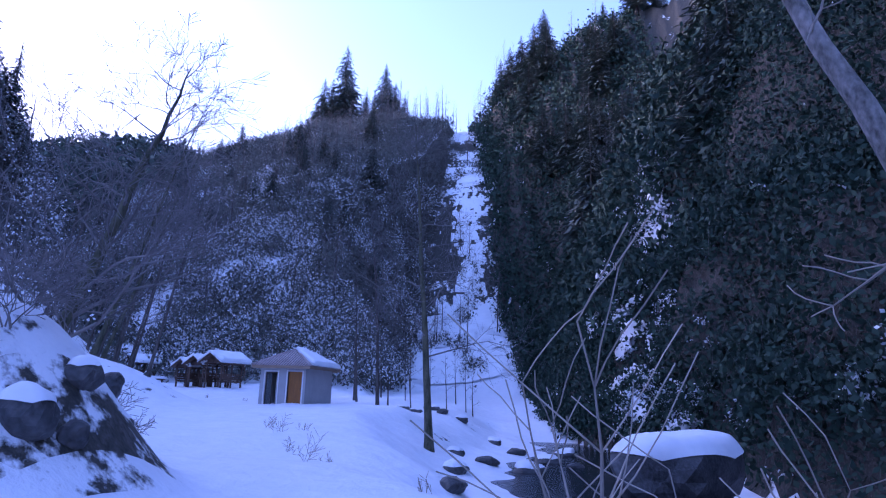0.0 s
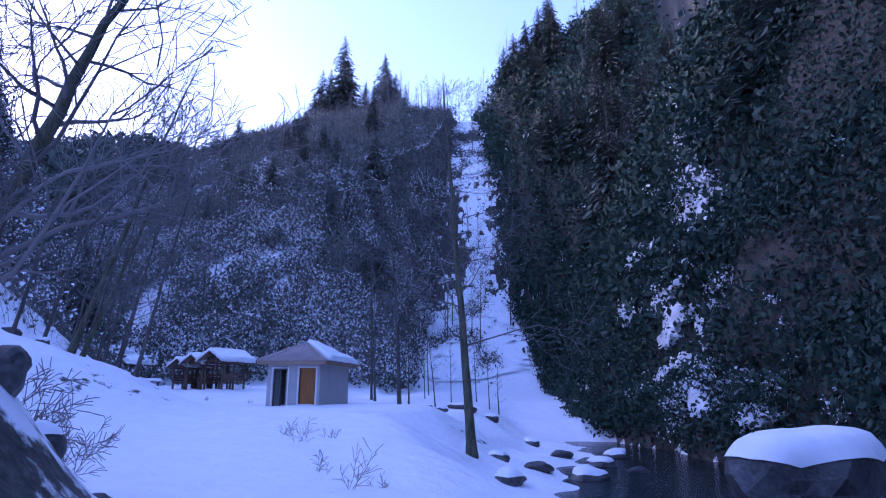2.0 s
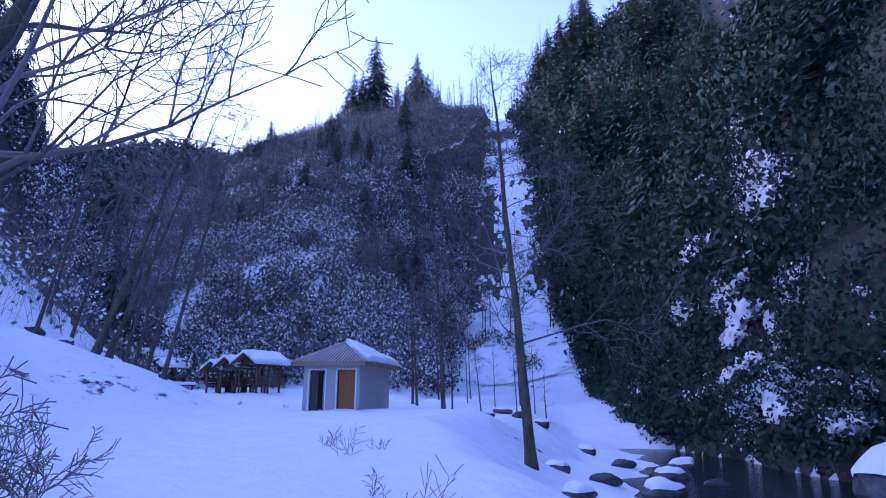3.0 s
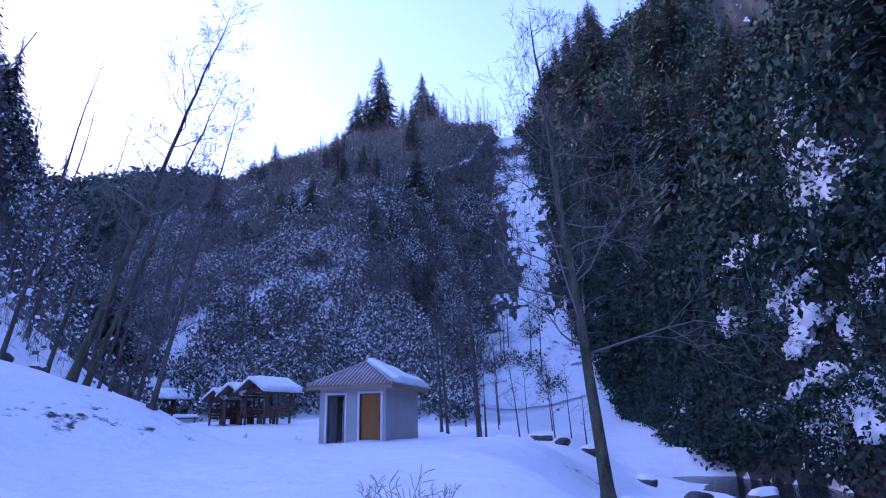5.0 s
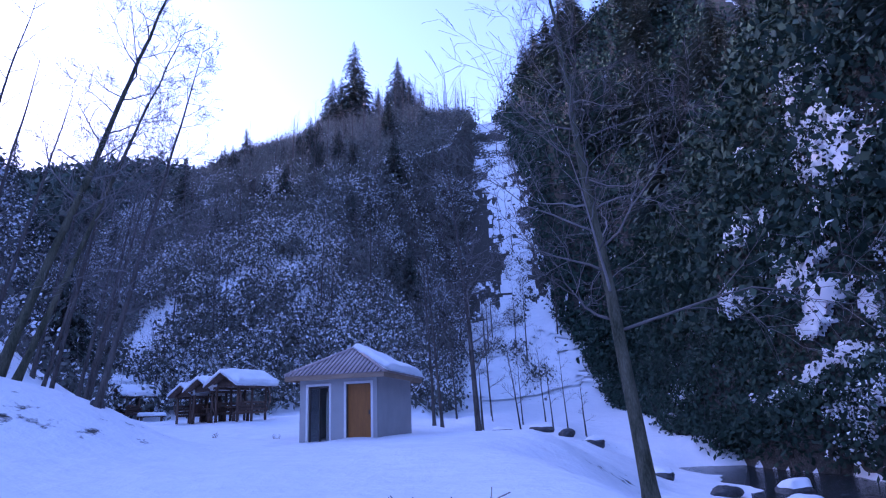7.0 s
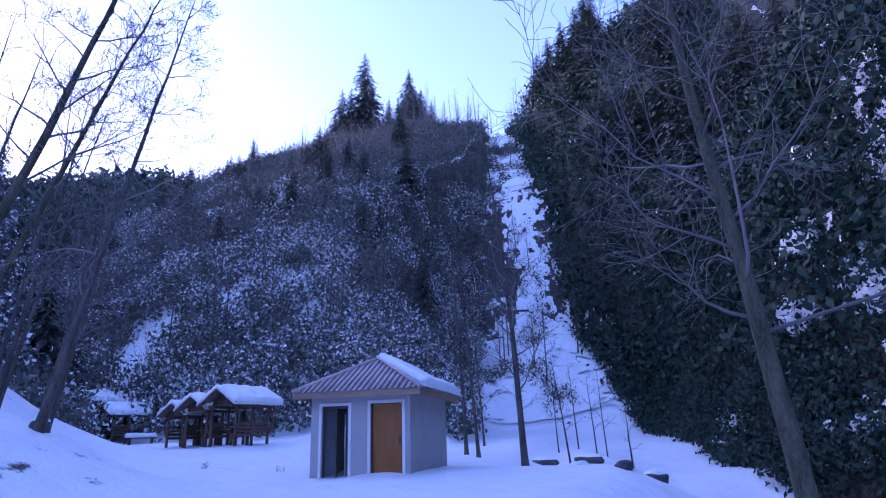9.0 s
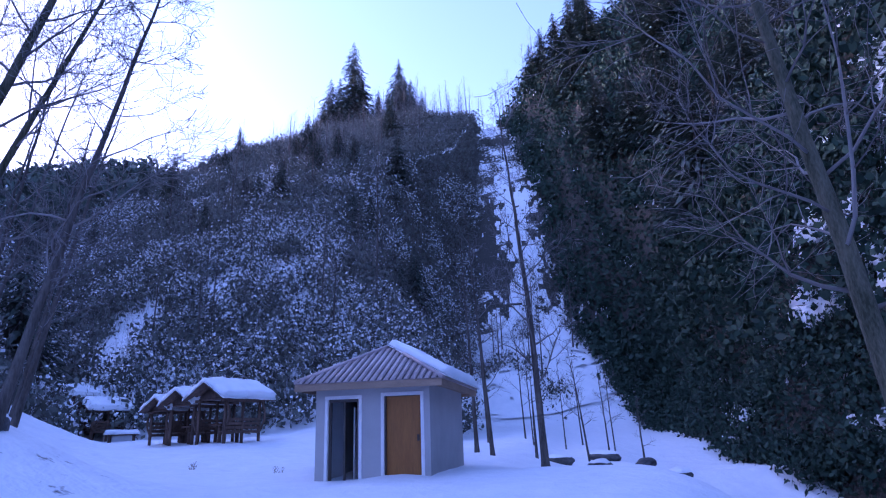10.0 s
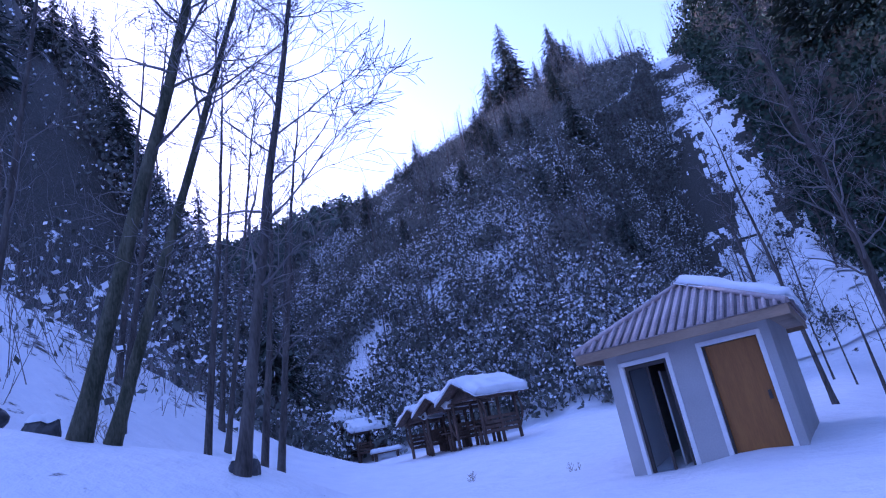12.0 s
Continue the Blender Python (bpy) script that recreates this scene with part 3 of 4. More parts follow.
def conifer(tall, seed, width=0.16, snowy=False):
    """A spruce: straight trunk and a ragged crown of drooping needled boughs."""
    rng = np.random.default_rng(seed)
    root = tagged(new("conifer"), "dark green spruce standing on the snowy slope", "tree", "spruces on the slopes")
    s = Shape()
    s.tube([(0, 0, -0.6), (0, 0, tall * 0.5), (0, 0, tall)], [tall * 0.014, tall * 0.009, 0.02], 7)
    part("trunk", s, BARK, root, smooth=True)
    c, u, w = [], [], []
    for k in range(int(tall * 3.4)):
        t = 0.10 + 0.9 * (k / (tall * 3.4))
        span = tall * width * (1 - t) ** 0.75 * rng.uniform(0.75, 1.1) + 0.12
        for j in range(9):
            a = rng.uniform(0, 2 * math.pi)
            sp = span * rng.uniform(0.6, 1.15)
            out = np.array([math.cos(a), math.sin(a), 0])
            for f in (0.25, 0.5, 0.75, 1.0):
                p = out * sp * f + np.array([0, 0, t * tall - 0.35 * sp * f * f + 0.1])
                tw = rng.normal(0, 0.25, 3)
                c.append(p)
                d = out * 0.9 + np.array([0, 0, -0.5]) + tw
                u.append(d / np.linalg.norm(d) * sp * 0.21)
                side = np.cross(d, [0, 0, 1]) + rng.normal(0, 0.3, 3)
                w.append(side / np.linalg.norm(side) * sp * 0.075 * (1.25 - 0.5 * f))
    s = Shape()
    s.leaves(c, u, w)
    part("crown", s, NEEDLE, root, "dark drooping needled boughs")
    if snowy:
        c, u, w = np.array(c), np.array(u), np.array(w)
        pick = rng.uniform(0, 1, len(c)) < 0.34
        s = Shape()
        s.leaves(c[pick] + [0, 0, 0.05], u[pick] * rng.uniform(0.3, 0.8, (pick.sum(), 1)), w[pick] * rng.uniform(0.4, 0.9, (pick.sum(), 1)))
        tagged(part("bough_snow", s, SNOW, root, "snow lying on the boughs"), kind="stuff")
    return root


def put_away(root):
    for o in (root, *root.children_recursive):
        bpy.data.objects.remove(o)


def rays_spread(n, seed, xlo, xhi, ylo, yhi, keep):
    rng = np.random.default_rng(seed)
    x, y = rng.uniform(xlo, xhi, n), rng.uniform(ylo, yhi, n)
    z = height(x, y)
    e = 0.4
    sx, sy = (height(x + e, y) - height(x - e, y)) / (2 * e), (height(x, y + e) - height(x, y - e)) / (2 * e)
    nrm = np.stack([-sx, -sy, np.ones(n)], 1)
    nrm /= np.linalg.norm(nrm, axis=1, keepdims=True)
    ok = keep(x, y, z, np.hypot(sx, sy), rng)
    return np.stack([x, y, z], 1)[ok], nrm[ok], rng


def leaf_cloud(name, spots, nrm, rng, per, spread, size, mat, label, category, up=0.0, flat=0.55, lift=0.5):
    """Clumps of leaves over the given spots, joined."""
    n = len(spots)
    c = np.repeat(spots, per, 0) + rng.normal(0, spread, (n * per, 3)) + np.repeat(nrm, per, 0) * np.abs(rng.normal(lift, lift * 0.5, (n * per, 1)))
    u = rng.normal(0, 1, (n * per, 3)) + np.array([0, 0, -0.7 + up])
    u /= np.linalg.norm(u, axis=1, keepdims=True)
    w = np.cross(u, rng.normal(0, 1, (n * per, 3)) + np.repeat(nrm, per, 0))
    w /= np.linalg.norm(w, axis=1, keepdims=True)
    k = size * rng.uniform(0.5, 1.4, (n * per, 1))
    s = Shape()
    s.leaves(c, u * k, w * k * flat)
    return tagged(part(name, s, mat), label, category, kind="stuff")


def twig_cloud(name, spots, rng, per, tall, thick, mat, label, category, fan=0.35):
    """Thin upright shoots with side twigs, joined."""
    n = len(spots) * per
    b = np.repeat(spots, per, 0) + rng.normal(0, 0.3, (n, 3)) * [1, 1, 0]
    h = tall * rng.uniform(0.4, 1.2, (n, 1))
    d = rng.normal(0, fan, (n, 3)) + [0, 0, 1]
    mid = b + d * h * 0.5
    tip = mid + (d + rng.normal(0, fan, (n, 3))) * h * 0.5
    ang = rng.uniform(0, np.pi, n)
    side = np.stack([np.cos(ang), np.sin(ang), 0 * ang], 1) * thick
    cross = np.stack([-np.sin(ang), np.cos(ang), 0 * ang], 1) * thick
    v = np.stack([b + side, b - side, b + cross, mid + side * 0.6, mid - side * 0.6, mid + cross * 0.6, tip], 1)
    k = np.arange(n)[:, None] * 7
    q = np.concatenate([k + [0, 1, 4, 3], k + [1, 2, 5, 4], k + [2, 0, 3, 5]])
    t = np.concatenate([k + [3, 4, 6], k + [4, 5, 6], k + [5, 3, 6]])
    s = Shape()
    s.add(v, tris=t, quads=q)
    return tagged(part(name, s, mat), label, category, kind="stuff")


# single trees near the path
bare_tree("tree", 11.0, -4.0, 16.5, 0.2, (-0.075, 0.04), 4, 0.26, 0.30, 30, 2, MOSSY, TWIG, 0.3, "tall bare tree with mossy trunk on the stream bank", sink=0.4, limb=0.26)
bare_tree("tree", 5.16, 7.1, 13.0, 0.13, (-0.03, -0.06), 7, 0.22, 0.19, 24, 2, BARK, TWIG, 0.6, "slender bare tree beside the hut with dark bark")
bare_tree("tree", 3.35, 8.2, 9.5, 0.075, (-0.06, 0.0), 9, 0.25, 0.2, 16, 1, BARK, TWIG, 0.7, "thin bare sapling behind the hut", "thin trees behind the hut")
bare_tree("tree", 2.5, 10.2, 9.0, 0.085, (-0.03, 0.02), 10, 0.3, 0.2, 16, 1, BARK, TWIG, 0.7, "thin bare sapling behind the hut", "thin trees behind the hut")
bare_tree("tree", 6.6, 10.5, 4.6, 0.05, (-0.12, 0.0), 11, 0.3, 0.2, 10, 1, BARK, TWIG, 0.7, "thin bare sapling behind the hut", "thin trees behind the hut")
bare_tree("tree", 4.6, 11.5, 3.2, 0.07, (-0.02, 0.0), 12, 0.85, 0.1, 3, 1, BARK, TWIG, 0.7, "broken bare stem standing in snow")
for i, (x, y, h) in enumerate(((4.0, 19.0, 6.0), (5.5, 22.0, 5.0), (7.6, 18.5, 4.5), (8.2, 25.0, 6.0), (3.2, 24.0, 6.5), (6.4, 30.0, 6.0), (9.4, 21.0, 3.5), (1.6, 20.0, 7.0))):
    bare_tree("tree", x, y, h, 0.04 + 0.004 * i, (-0.05, 0.0), 160 + i, 0.3, 0.2, 9, 1, BARK, TWIG, 0.8, "thin bare sapling on the snowy fan", "thin trees on the fan")

for x, y, size in ((-9.5, 13.4, 1.12), (-11.5, 14.1, 1.02), (-13.2, 14.8, 0.92)):
    shelter(x, y, -18, size, "dark brown log shelter with benches under a snowy gable roof")
for x, y, size in ((-22.6, 21.2, 1.0), (-24.7, 21.8, 0.9)):
    shelter(x, y, -25, size, "dark brown log shelter standing far along the clearing")


def snowy_table(x, y, turn):
    root = tagged(new("picnic_table"), "low wooden picnic table buried under a slab of snow", "table")
    soft_box((-0.9, -0.4, 0.42), (0.9, 0.4, 0.48), LOG, "tabletop", root, bevel=0.012)
    for px in (-0.65, 0.65):
        soft_box((px - 0.05, -0.3, -0.3), (px + 0.05, 0.3, 0.42), LOG, "leg", root, bevel=0.01)
    m = pose(x, y, at_ground(x, y), 0, 0, turn)
    root.matrix_world = m
    slab_of_snow("table_snow", [m @ Vector(p) for p in ((-0.95, -0.45, 0.475), (0.95, -0.45, 0.475), (0.95, 0.45, 0.475), (-0.95, 0.45, 0.475))], 0.24, "thick rounded snow on a picnic table")


snowy_table(-20.3, 20.2, 30)

# trees of the left bank
bare_tree("tree", -2.9, -5.4, 12.5, 0.09, (0.06, 0.2), 21, 0.2, 0.2, 30, 2, BARK, TWIG, 0.35, "slim bare alder leaning over the clearing", "alders along the bank")
bare_tree("tree", -5.7, -5.9, 15.5, 0.14, (0.19, 0.19), 22, 0.3, 0.24, 30, 2, MOSSY, TWIG, 0.45, "thick forked alder leaning over the clearing", "alders along the bank")
bare_tree("tree", -5.4, -5.6, 13.0, 0.10, (0.17, 0.26), 23, 0.35, 0.2, 22, 2, MOSSY, TWIG, 0.5, "thick forked alder leaning over the clearing", "alders along the bank")
for i, (x, y, h) in enumerate(((-7.2, -2.6, 10), (-7.0, -1.4, 9), (-9.0, 1.0, 11), (-11.5, 1.5, 12), (-13.5, 3.0, 11), (-12.6, 4.6, 9), (-8.6, -6.0, 12), (-10.6, -2.2, 11), (-14.5, 0.2, 13))):
    bare_tree("tree", x, y, h, 0.085 + 0.01 * (i % 3), (0.12 + 0.03 * (i % 4), 0.05), 30 + i, 0.3, 0.18, 18, 1, BARK, TWIG, 0.5, "thin bare alder among others on the snowy bank", "alders along the bank")
bare_tree("tree", 7.3, -23.6, 8.5, 0.17, (0.22, 0.20), 51, 0.22, 0.48, 28, 2, MOSSY, TWIG, 0.5, "gnarled bare tree leaning over the path", bend=0.05)

# spruces on the hill's ridge and slopes
kinds = [conifer(h, 40 + i, w) for i, (h, w) in enumerate(((20, 0.27), (16, 0.28), (13, 0.28), (10, 0.3)))]
snowy_kinds = [conifer(h, 140 + i, 0.2, True) for i, h in enumerate((18, 14, 10))]
rng = np.random.default_rng(5)


def plant(kind, x, y, scale=1.0):
    z = at_ground(x, y)
    m = pose(x, y, z - 0.2, 0, 0, rng.uniform(0, 360)) @ Matrix.Diagonal((scale, scale, scale * rng.uniform(0.95, 1.1), 1))
    o = copy_thing(kind, pose(0, 0, 0))
    o.matrix_world = m
    return o


for x, y, k, s in ((-37, 106, 0, 1.05), (-41.5, 104, 1, 1.0), (-27, 108, 0, 0.9), (-24.3, 108.5, 1, 0.85), (-39, 103, 2, 0.9), (-42.5, 102, 2, 0.75), (-46, 99, 3, 0.55), (-50, 96, 3, 0.45), (-29, 106, 3, 0.9), (-35, 105, 1, 0.9), (-25.5, 107, 2, 1.0), (-31.5, 107, 2, 0.8), (-22, 109, 2, 0.7), (2.5, 106, 2, 0.8), (5.0, 103, 1, 0.8), (8.0, 99, 2, 1.0), (11.0, 96, 1, 0.9), (14.0, 90, 1, 1.0)):
    plant(kinds[k], x, y, s)
for i in range(50):
    x, y = rng.uniform(-62, 0), rng.uniform(46, 90)
    if x < gully_left(y) - 3 and height(x, y) > 12:
        plant(kinds[rng.integers(1, 4)], x, y, rng.uniform(0.35, 0.6))
for i in range(90):
    y = rng.uniform(8, 115)
    x = float(cliff_x(y)) + rng.uniform(7, 32)
    plant(kinds[rng.integers(0, 4)], x, y, rng.uniform(0.55, 0.9))
for i in range(220):
    x, y = rng.uniform(-95, -20), rng.uniform(-20, 70)
    beside, along = spur_place(x, y)
    if beside > -4.5 and 38 < along < 110:
        plant((snowy_kinds + snowy_kinds + kinds[1:])[rng.integers(0, 9)], x, y, rng.uniform(0.35, 0.55) + 0.02 * min(max(beside, 0), 14))
for k in kinds + snowy_kinds:
    put_away(k)


# bare trees standing among the spruces
bares = [bare_tree("tree", 0, 0, h, 0.1, (0.03, 0), 70 + i, 0.3, 0.24, 16, 1, BARK, TWIG, 0.9, "bare deciduous tree on the snowy slope", "bare trees on the slopes", placed=False) for i, h in enumerate((10, 8, 7, 12))]
for i in range(240):
    pick = i % 4
    if pick == 0:
        x, y = rng.uniform(-70, -9), rng.uniform(-30, 45)
        ok = min((x + 3) * -0.87 + (y + 8) * -0.5, (x + 12) * -0.53 + (y - 8) * -0.85) > 3
    elif pick == 1:
        y = rng.uniform(60, 122)
        x = float(gully_left(y)) + rng.uniform(-30, 16)
        ok = True
    elif pick == 2:
        x, y = rng.uniform(-55, 0), rng.uniform(24, 100)
        ok = x < gully_left(y) - 2 and height(x, y) > 6
    else:
        y = rng.uniform(-10, 120)
        x = float(cliff_x(y)) + rng.uniform(5, 22)
        ok = True
    if ok:
        plant(bares[rng.integers(0, 4)], x, y, rng.uniform(0.7, 1.1))
for i in range(70):
    x = rng.uniform(-40, 12)
    y = float(np.interp(x, [-40, -20, 0, 12], [103, 107, 112, 100])) + rng.uniform(-2, 3)
    plant(bares[(0, 1, 3)[i % 3]], x, y, rng.uniform(0.75, 1.05))
for k in bares:
    put_away(k)

# evergreen growth over the cliff
def on_cliff(n, seed, ylo, yhi, deep, keep):
    g = np.random.default_rng(seed)
    y = g.uniform(ylo, yhi, n)
    x = cliff_x(y) + g.uniform(-1.6, deep, n)
    z = height(x, y)
    e = 0.4
    nrm = np.stack([(height(x - e, y) - height(x + e, y)) / (2 * e), (height(x, y - e) - height(x, y + e)) / (2 * e), np.ones(n)], 1)
    nrm /= np.linalg.norm(nrm, axis=1, keepdims=True)
    ok = keep(x, y, z)
    return np.stack([x, y, z], 1)[ok], nrm[ok], g


spots, nrm, r2 = on_cliff(62000, 61, -30, 62, 11, lambda x, y, z: (z > -1.9) & (wave(y * 0.8, z, 4, 31) + 0.7 * wave(y, z, 1.5, 32) > -0.85))
leaf_cloud("cliff_evergreens", spots, nrm, r2, 5, 0.45, 0.17, IVY, "dark evergreen shrubs and ivy hanging over the cliff", "shrubs")
twig_cloud("cliff_shoots", spots[::10], r2, 2, 1.6, 0.008, TWIG, "thin bare shoots hanging on the cliff", "saplings", fan=0.7)
spots, nrm, r2 = on_cliff(26000, 67, 10, 120, 28, lambda x, y, z: (z > 6))
leaf_cloud("upper_evergreens", spots, nrm, r2, 5, 0.7, 0.34, IVY, "dark evergreen woods above the cliff", "shrubs", lift=1.0)
# snow lodged on the cliff: larger drifts, each with a ragged outline, and many scraps
DRIFTS = ((19.7, 19.9, 2.65, 2.11), (16.7, 14.1, 3.07, 2.13), (17.6, 16.6, 1.77, 1.48), (18.1, 8.8, 2.68, 2.55), (16.0, 5.8, 1.89, 1.75), (24.6, 12.3, 2.17, 1.51),
          (25.8, 7.3, 2.71, 0.97), (11.1, 7.4, 1.43, 0.72), (11.2, 6.1, 0.85, 0.59), (13.9, 2.9, 1.61, 1.12), (13.2, 5.3, 0.89, 1.24), (16.6, 1.6, 1.38, 0.87),
          (19.2, 0.9, 1.46, 0.55), (9.3, 0.9, 1.67, 0.51), (7.8, 0.3, 1.4, 0.62), (3.8, -0.2, 1.18, 0.35), (29.9, 1.6, 1.16, 0.69),
          (26.8, 18.1, 1.26, 0.88), (37.7, 14.2, 1.18, 0.82), (23.7, 24.7, 2.54, 0.59), (14.6, 1.2, 1.32, 0.38))


def drift_cover(y, z):
    best = np.full(len(y), -1.0)
    for cy, cz, ry, rz in DRIFTS:
        best = np.maximum(best, 1 - np.hypot((y - cy) / ry, (z - cz) / rz))
    rag = 0.45 * wave(y, z, 0.9, 42) + 0.3 * wave(y, z, 0.35, 43)
    scraps = wave(y, z, 1.5, 44) + 0.6 * wave(y, z, 0.6, 45) + 0.4 * wave(y, z, 8, 46) - 0.02 * z
    return ((best + rag > -0.25) & (scraps > 0.2)) | (scraps > 0.93)


def cliff_face(y, z):
    """Where the cliff stands at the given heights, by halving."""
    lo, hi = cliff_x(y) - 3, cliff_x(y) + 13
    for _ in range(22):
        mid = (lo + hi) / 2
        under = height(mid, y) < z
        lo, hi = np.where(under, mid, lo), np.where(under, hi, mid)
    return (lo + hi) / 2


def drift(cy, cz, ry, rz):
    """One ragged sheet of snow clinging to the cliff, thick in the middle."""
    n, m = max(10, int(ry * 2.6 / 0.11)), max(10, int(rz * 2.6 / 0.11))
    y, z = np.meshgrid(cy + np.linspace(-1.3, 1.3, n) * ry, cz + np.linspace(-1.3, 1.3, m) * rz, indexing="ij")
    body = 0.97 - np.hypot((y - cy) / ry, (z - cz) / rz) + 0.55 * wave(y, z, 0.9, 42) + 0.4 * wave(y, z, 0.33, 43) + 0.15 * wave(y, z, 2.2, 48)
    body = body.ravel()
    yy, zz = y.ravel(), z.ravel()
    x = cliff_face(yy, zz)
    out = 0.62 + 0.25 * np.clip(body, 0, 0.8) + 0.1 * wave(yy, zz, 0.6, 49)
    v = np.stack([x - out * 0.85, yy - out * 0.45, zz + 0.15 * out], 1)
    i, j = np.meshgrid(np.arange(n - 1), np.arange(m - 1), indexing="ij")
    i, j = i.ravel(), j.ravel()
    q = np.stack([i * m + j, i * m + j + 1, (i + 1) * m + j + 1, (i + 1) * m + j], 1)
    q = q[(body[q] > 0.2).sum(1) >= 3]
    back = v + np.array([0.4, 0.2, -0.05])
    return v, back, q


snow_sheets = Shape()
for spot in DRIFTS:
    front, back, faces = drift(*spot)
    if len(faces):
        snow_sheets.add(front, quads=faces)
        snow_sheets.add(back, quads=faces[:, ::-1])
tagged(part("cliff_snow", snow_sheets, SNOW, smooth=True), "ragged drifts of snow clinging to the cliff", "snow", kind="stuff")
spots, nrm, r2 = on_cliff(120000, 64, -28, 45, 10, lambda x, y, z: (z > -2.0) & (z < 26) & drift_cover(y, z))
leaf_cloud("ledge_snow", spots, nrm, r2, 3, 0.10, 0.085, SNOW, "scraps of snow lodged on leaves of the cliff", "snow", up=0.7, flat=0.8, lift=0.6)
# snow-dusted scrub on the hill, open in places
CLEARINGS = ((-27.3, 27.3, 1.6), (-29.4, 32.0, 2.4), (-29.2, 34.6, 1.8), (-25.9, 41.0, 2.3), (-24.9, 37.7, 1.3), (-20.8, 43.8, 1.7), (-16.9, 38.6, 1.5), (-16.9, 50.8, 1.5), (-22.1, 42.4, 1.2), (-8.9, 62.9, 1.3))


def open_snow(x, y):
    best = np.full(len(x), -1.0)
    for cx, cy, r in CLEARINGS:
        best = np.maximum(best, 1 - np.hypot(x - cx, (y - cy) * 0.8) / r)
    return best + 0.5 * wave(x, y, 1.6, 50) + 0.3 * wave(x, y, 0.6, 51) > 0.1


spots, nrm, r2 = rays_spread(62000, 62, -66, 8, 12, 110, lambda x, y, z, sl, g: (sl > 0.4) & ~open_snow(x, y) & (x < gully_left(y) - 0.5) & (z > 1.6) & (wave(x, y, 9, 33) + 0.6 * wave(x, y, 2.6, 34) + 0.016 * z > -0.62))
leaf_cloud("hillside_scrub", spots, nrm, r2, 6, 0.55, 0.23, SCRUB_LEAF, "dark evergreen scrub on the snowy hillside", "shrubs", lift=0.7)
pick = (spots[:, 2] < 42) & (wave(spots[:, 0], spots[:, 1], 4.5, 38) + 0.8 * wave(spots[:, 0], spots[:, 1], 1.4, 47) - 0.012 * spots[:, 2] > -0.32)
leaf_cloud("scrub_snow", spots[pick], nrm[pick], r2, 5, 0.4, 0.12, SNOW, "snow lying on the hillside scrub", "snow", up=0.7, flat=0.7, lift=1.1)
twig_cloud("hillside_saplings", spots[::3], r2, 3, 3.6, 0.014, TWIG, "bare saplings and shoots on the hillside", "saplings")
# scattered growth in the gully
spots, nrm, r2 = rays_spread(17000, 65, -12, 14, 56, 120, lambda x, y, z, sl, g: (x > gully_left(y)) & (x < cliff_x(y)) & (wave(x, y, 4, 39) + 0.6 * wave(x, y, 1.5, 40) + 0.012 * (y - 60) > 0.55))
leaf_cloud("gully_scrub", spots, nrm, r2, 4, 0.4, 0.2, SCRUB_LEAF, "low dark scrub poking through the gully snow", "shrubs", lift=0.2)
twig_cloud("gully_saplings", spots[::3], r2, 2, 2.6, 0.014, TWIG, "bare shoots in the snowy gully", "saplings")
# packed snow lying in the steep gully, with stones and tufts showing through
def gully_snow():
    y, u = np.meshgrid(np.linspace(55, 95, 200), np.linspace(-0.1, 1.1, 60), indexing="ij")
    lo, hi = gully_left(y) + 0.4, cliff_x(y) - 0.6
    lo = lo + (hi - lo) * np.interp(y, [55, 70, 85, 103], [0.0, 0.1, 0.12, 0.2])
    x = lo + (hi - lo) * u
    body = 0.5 - 1.5 * np.abs(u - 0.5) ** 1.5 + 0.4 * wave(x, y, 2.6, 71) + 0.55 * wave(x, y * 1.6, 0.8, 72) + 0.3 * wave(x, y * 2, 0.45, 74) - np.interp(y, [55, 72, 78, 94], [-0.3, -0.1, 0.3, 0.5])
    top = np.stack([x, y, height(x, y) + 0.30 + 0.12 * wave(x, y, 1.2, 73)], -1).reshape(-1, 3)
    n = 60
    i, j = np.meshgrid(np.arange(199), np.arange(n - 1), indexing="ij")
    i, j = i.ravel(), j.ravel()
    q = np.stack([i * n + j, i * n + j + 1, (i + 1) * n + j + 1, (i + 1) * n + j], 1)
    q = q[(body.ravel()[q] > 0).sum(1) >= 3]
    s = Shape()
    s.add(top, quads=q[:, ::-1])
    s.add(top - [0, 0.1, 0.35], quads=q)
    tagged(part("gully_snow", s, SNOW, smooth=True), "packed snow lying in the steep gully between the woods", "snow", kind="stuff")


gully_snow()
# bare woods of the left slope and far ridges
spots, nrm, r2 = rays_spread(16000, 63, -110, 4, -40, 70, lambda x, y, z, sl, g: (np.minimum((x + 3) * -0.87 + (y + 8) * -0.5, (x + 12) * -0.53 + (y - 8) * -0.85) > 4.0))
twig_cloud("slope_saplings", spots, r2, 3, 3.6, 0.012, TWIG, "bare saplings crowding the snowy slope", "saplings")
leaf_cloud("slope_scrub", spots[::2], nrm[::2], r2, 4, 0.5, 0.2, SCRUB_LEAF, "dark scrub under the trees of the slope", "shrubs", lift=0.5)
leaf_cloud("slope_snow", spots[::2], nrm[::2], r2, 5, 0.6, 0.13, SNOW, "snow lying on the scrub of the slope", "snow", up=0.7, flat=0.7, lift=0.9)
spots, nrm, r2 = rays_spread(60000, 66, -240, -40, 20, 260, lambda x, y, z, sl, g: (-0.6 * x + 0.8 * y > 76) & (z > 3) & (x < -42 - 0.25 * y) & (wave(x, y, 12, 41) > -0.7))
leaf_cloud("far_woods", spots, nrm, r2, 4, 0.9, 1.1, NEEDLE, "dark spruce woods covering the far ridge", "woods", up=1.2, flat=0.32, lift=2.0)


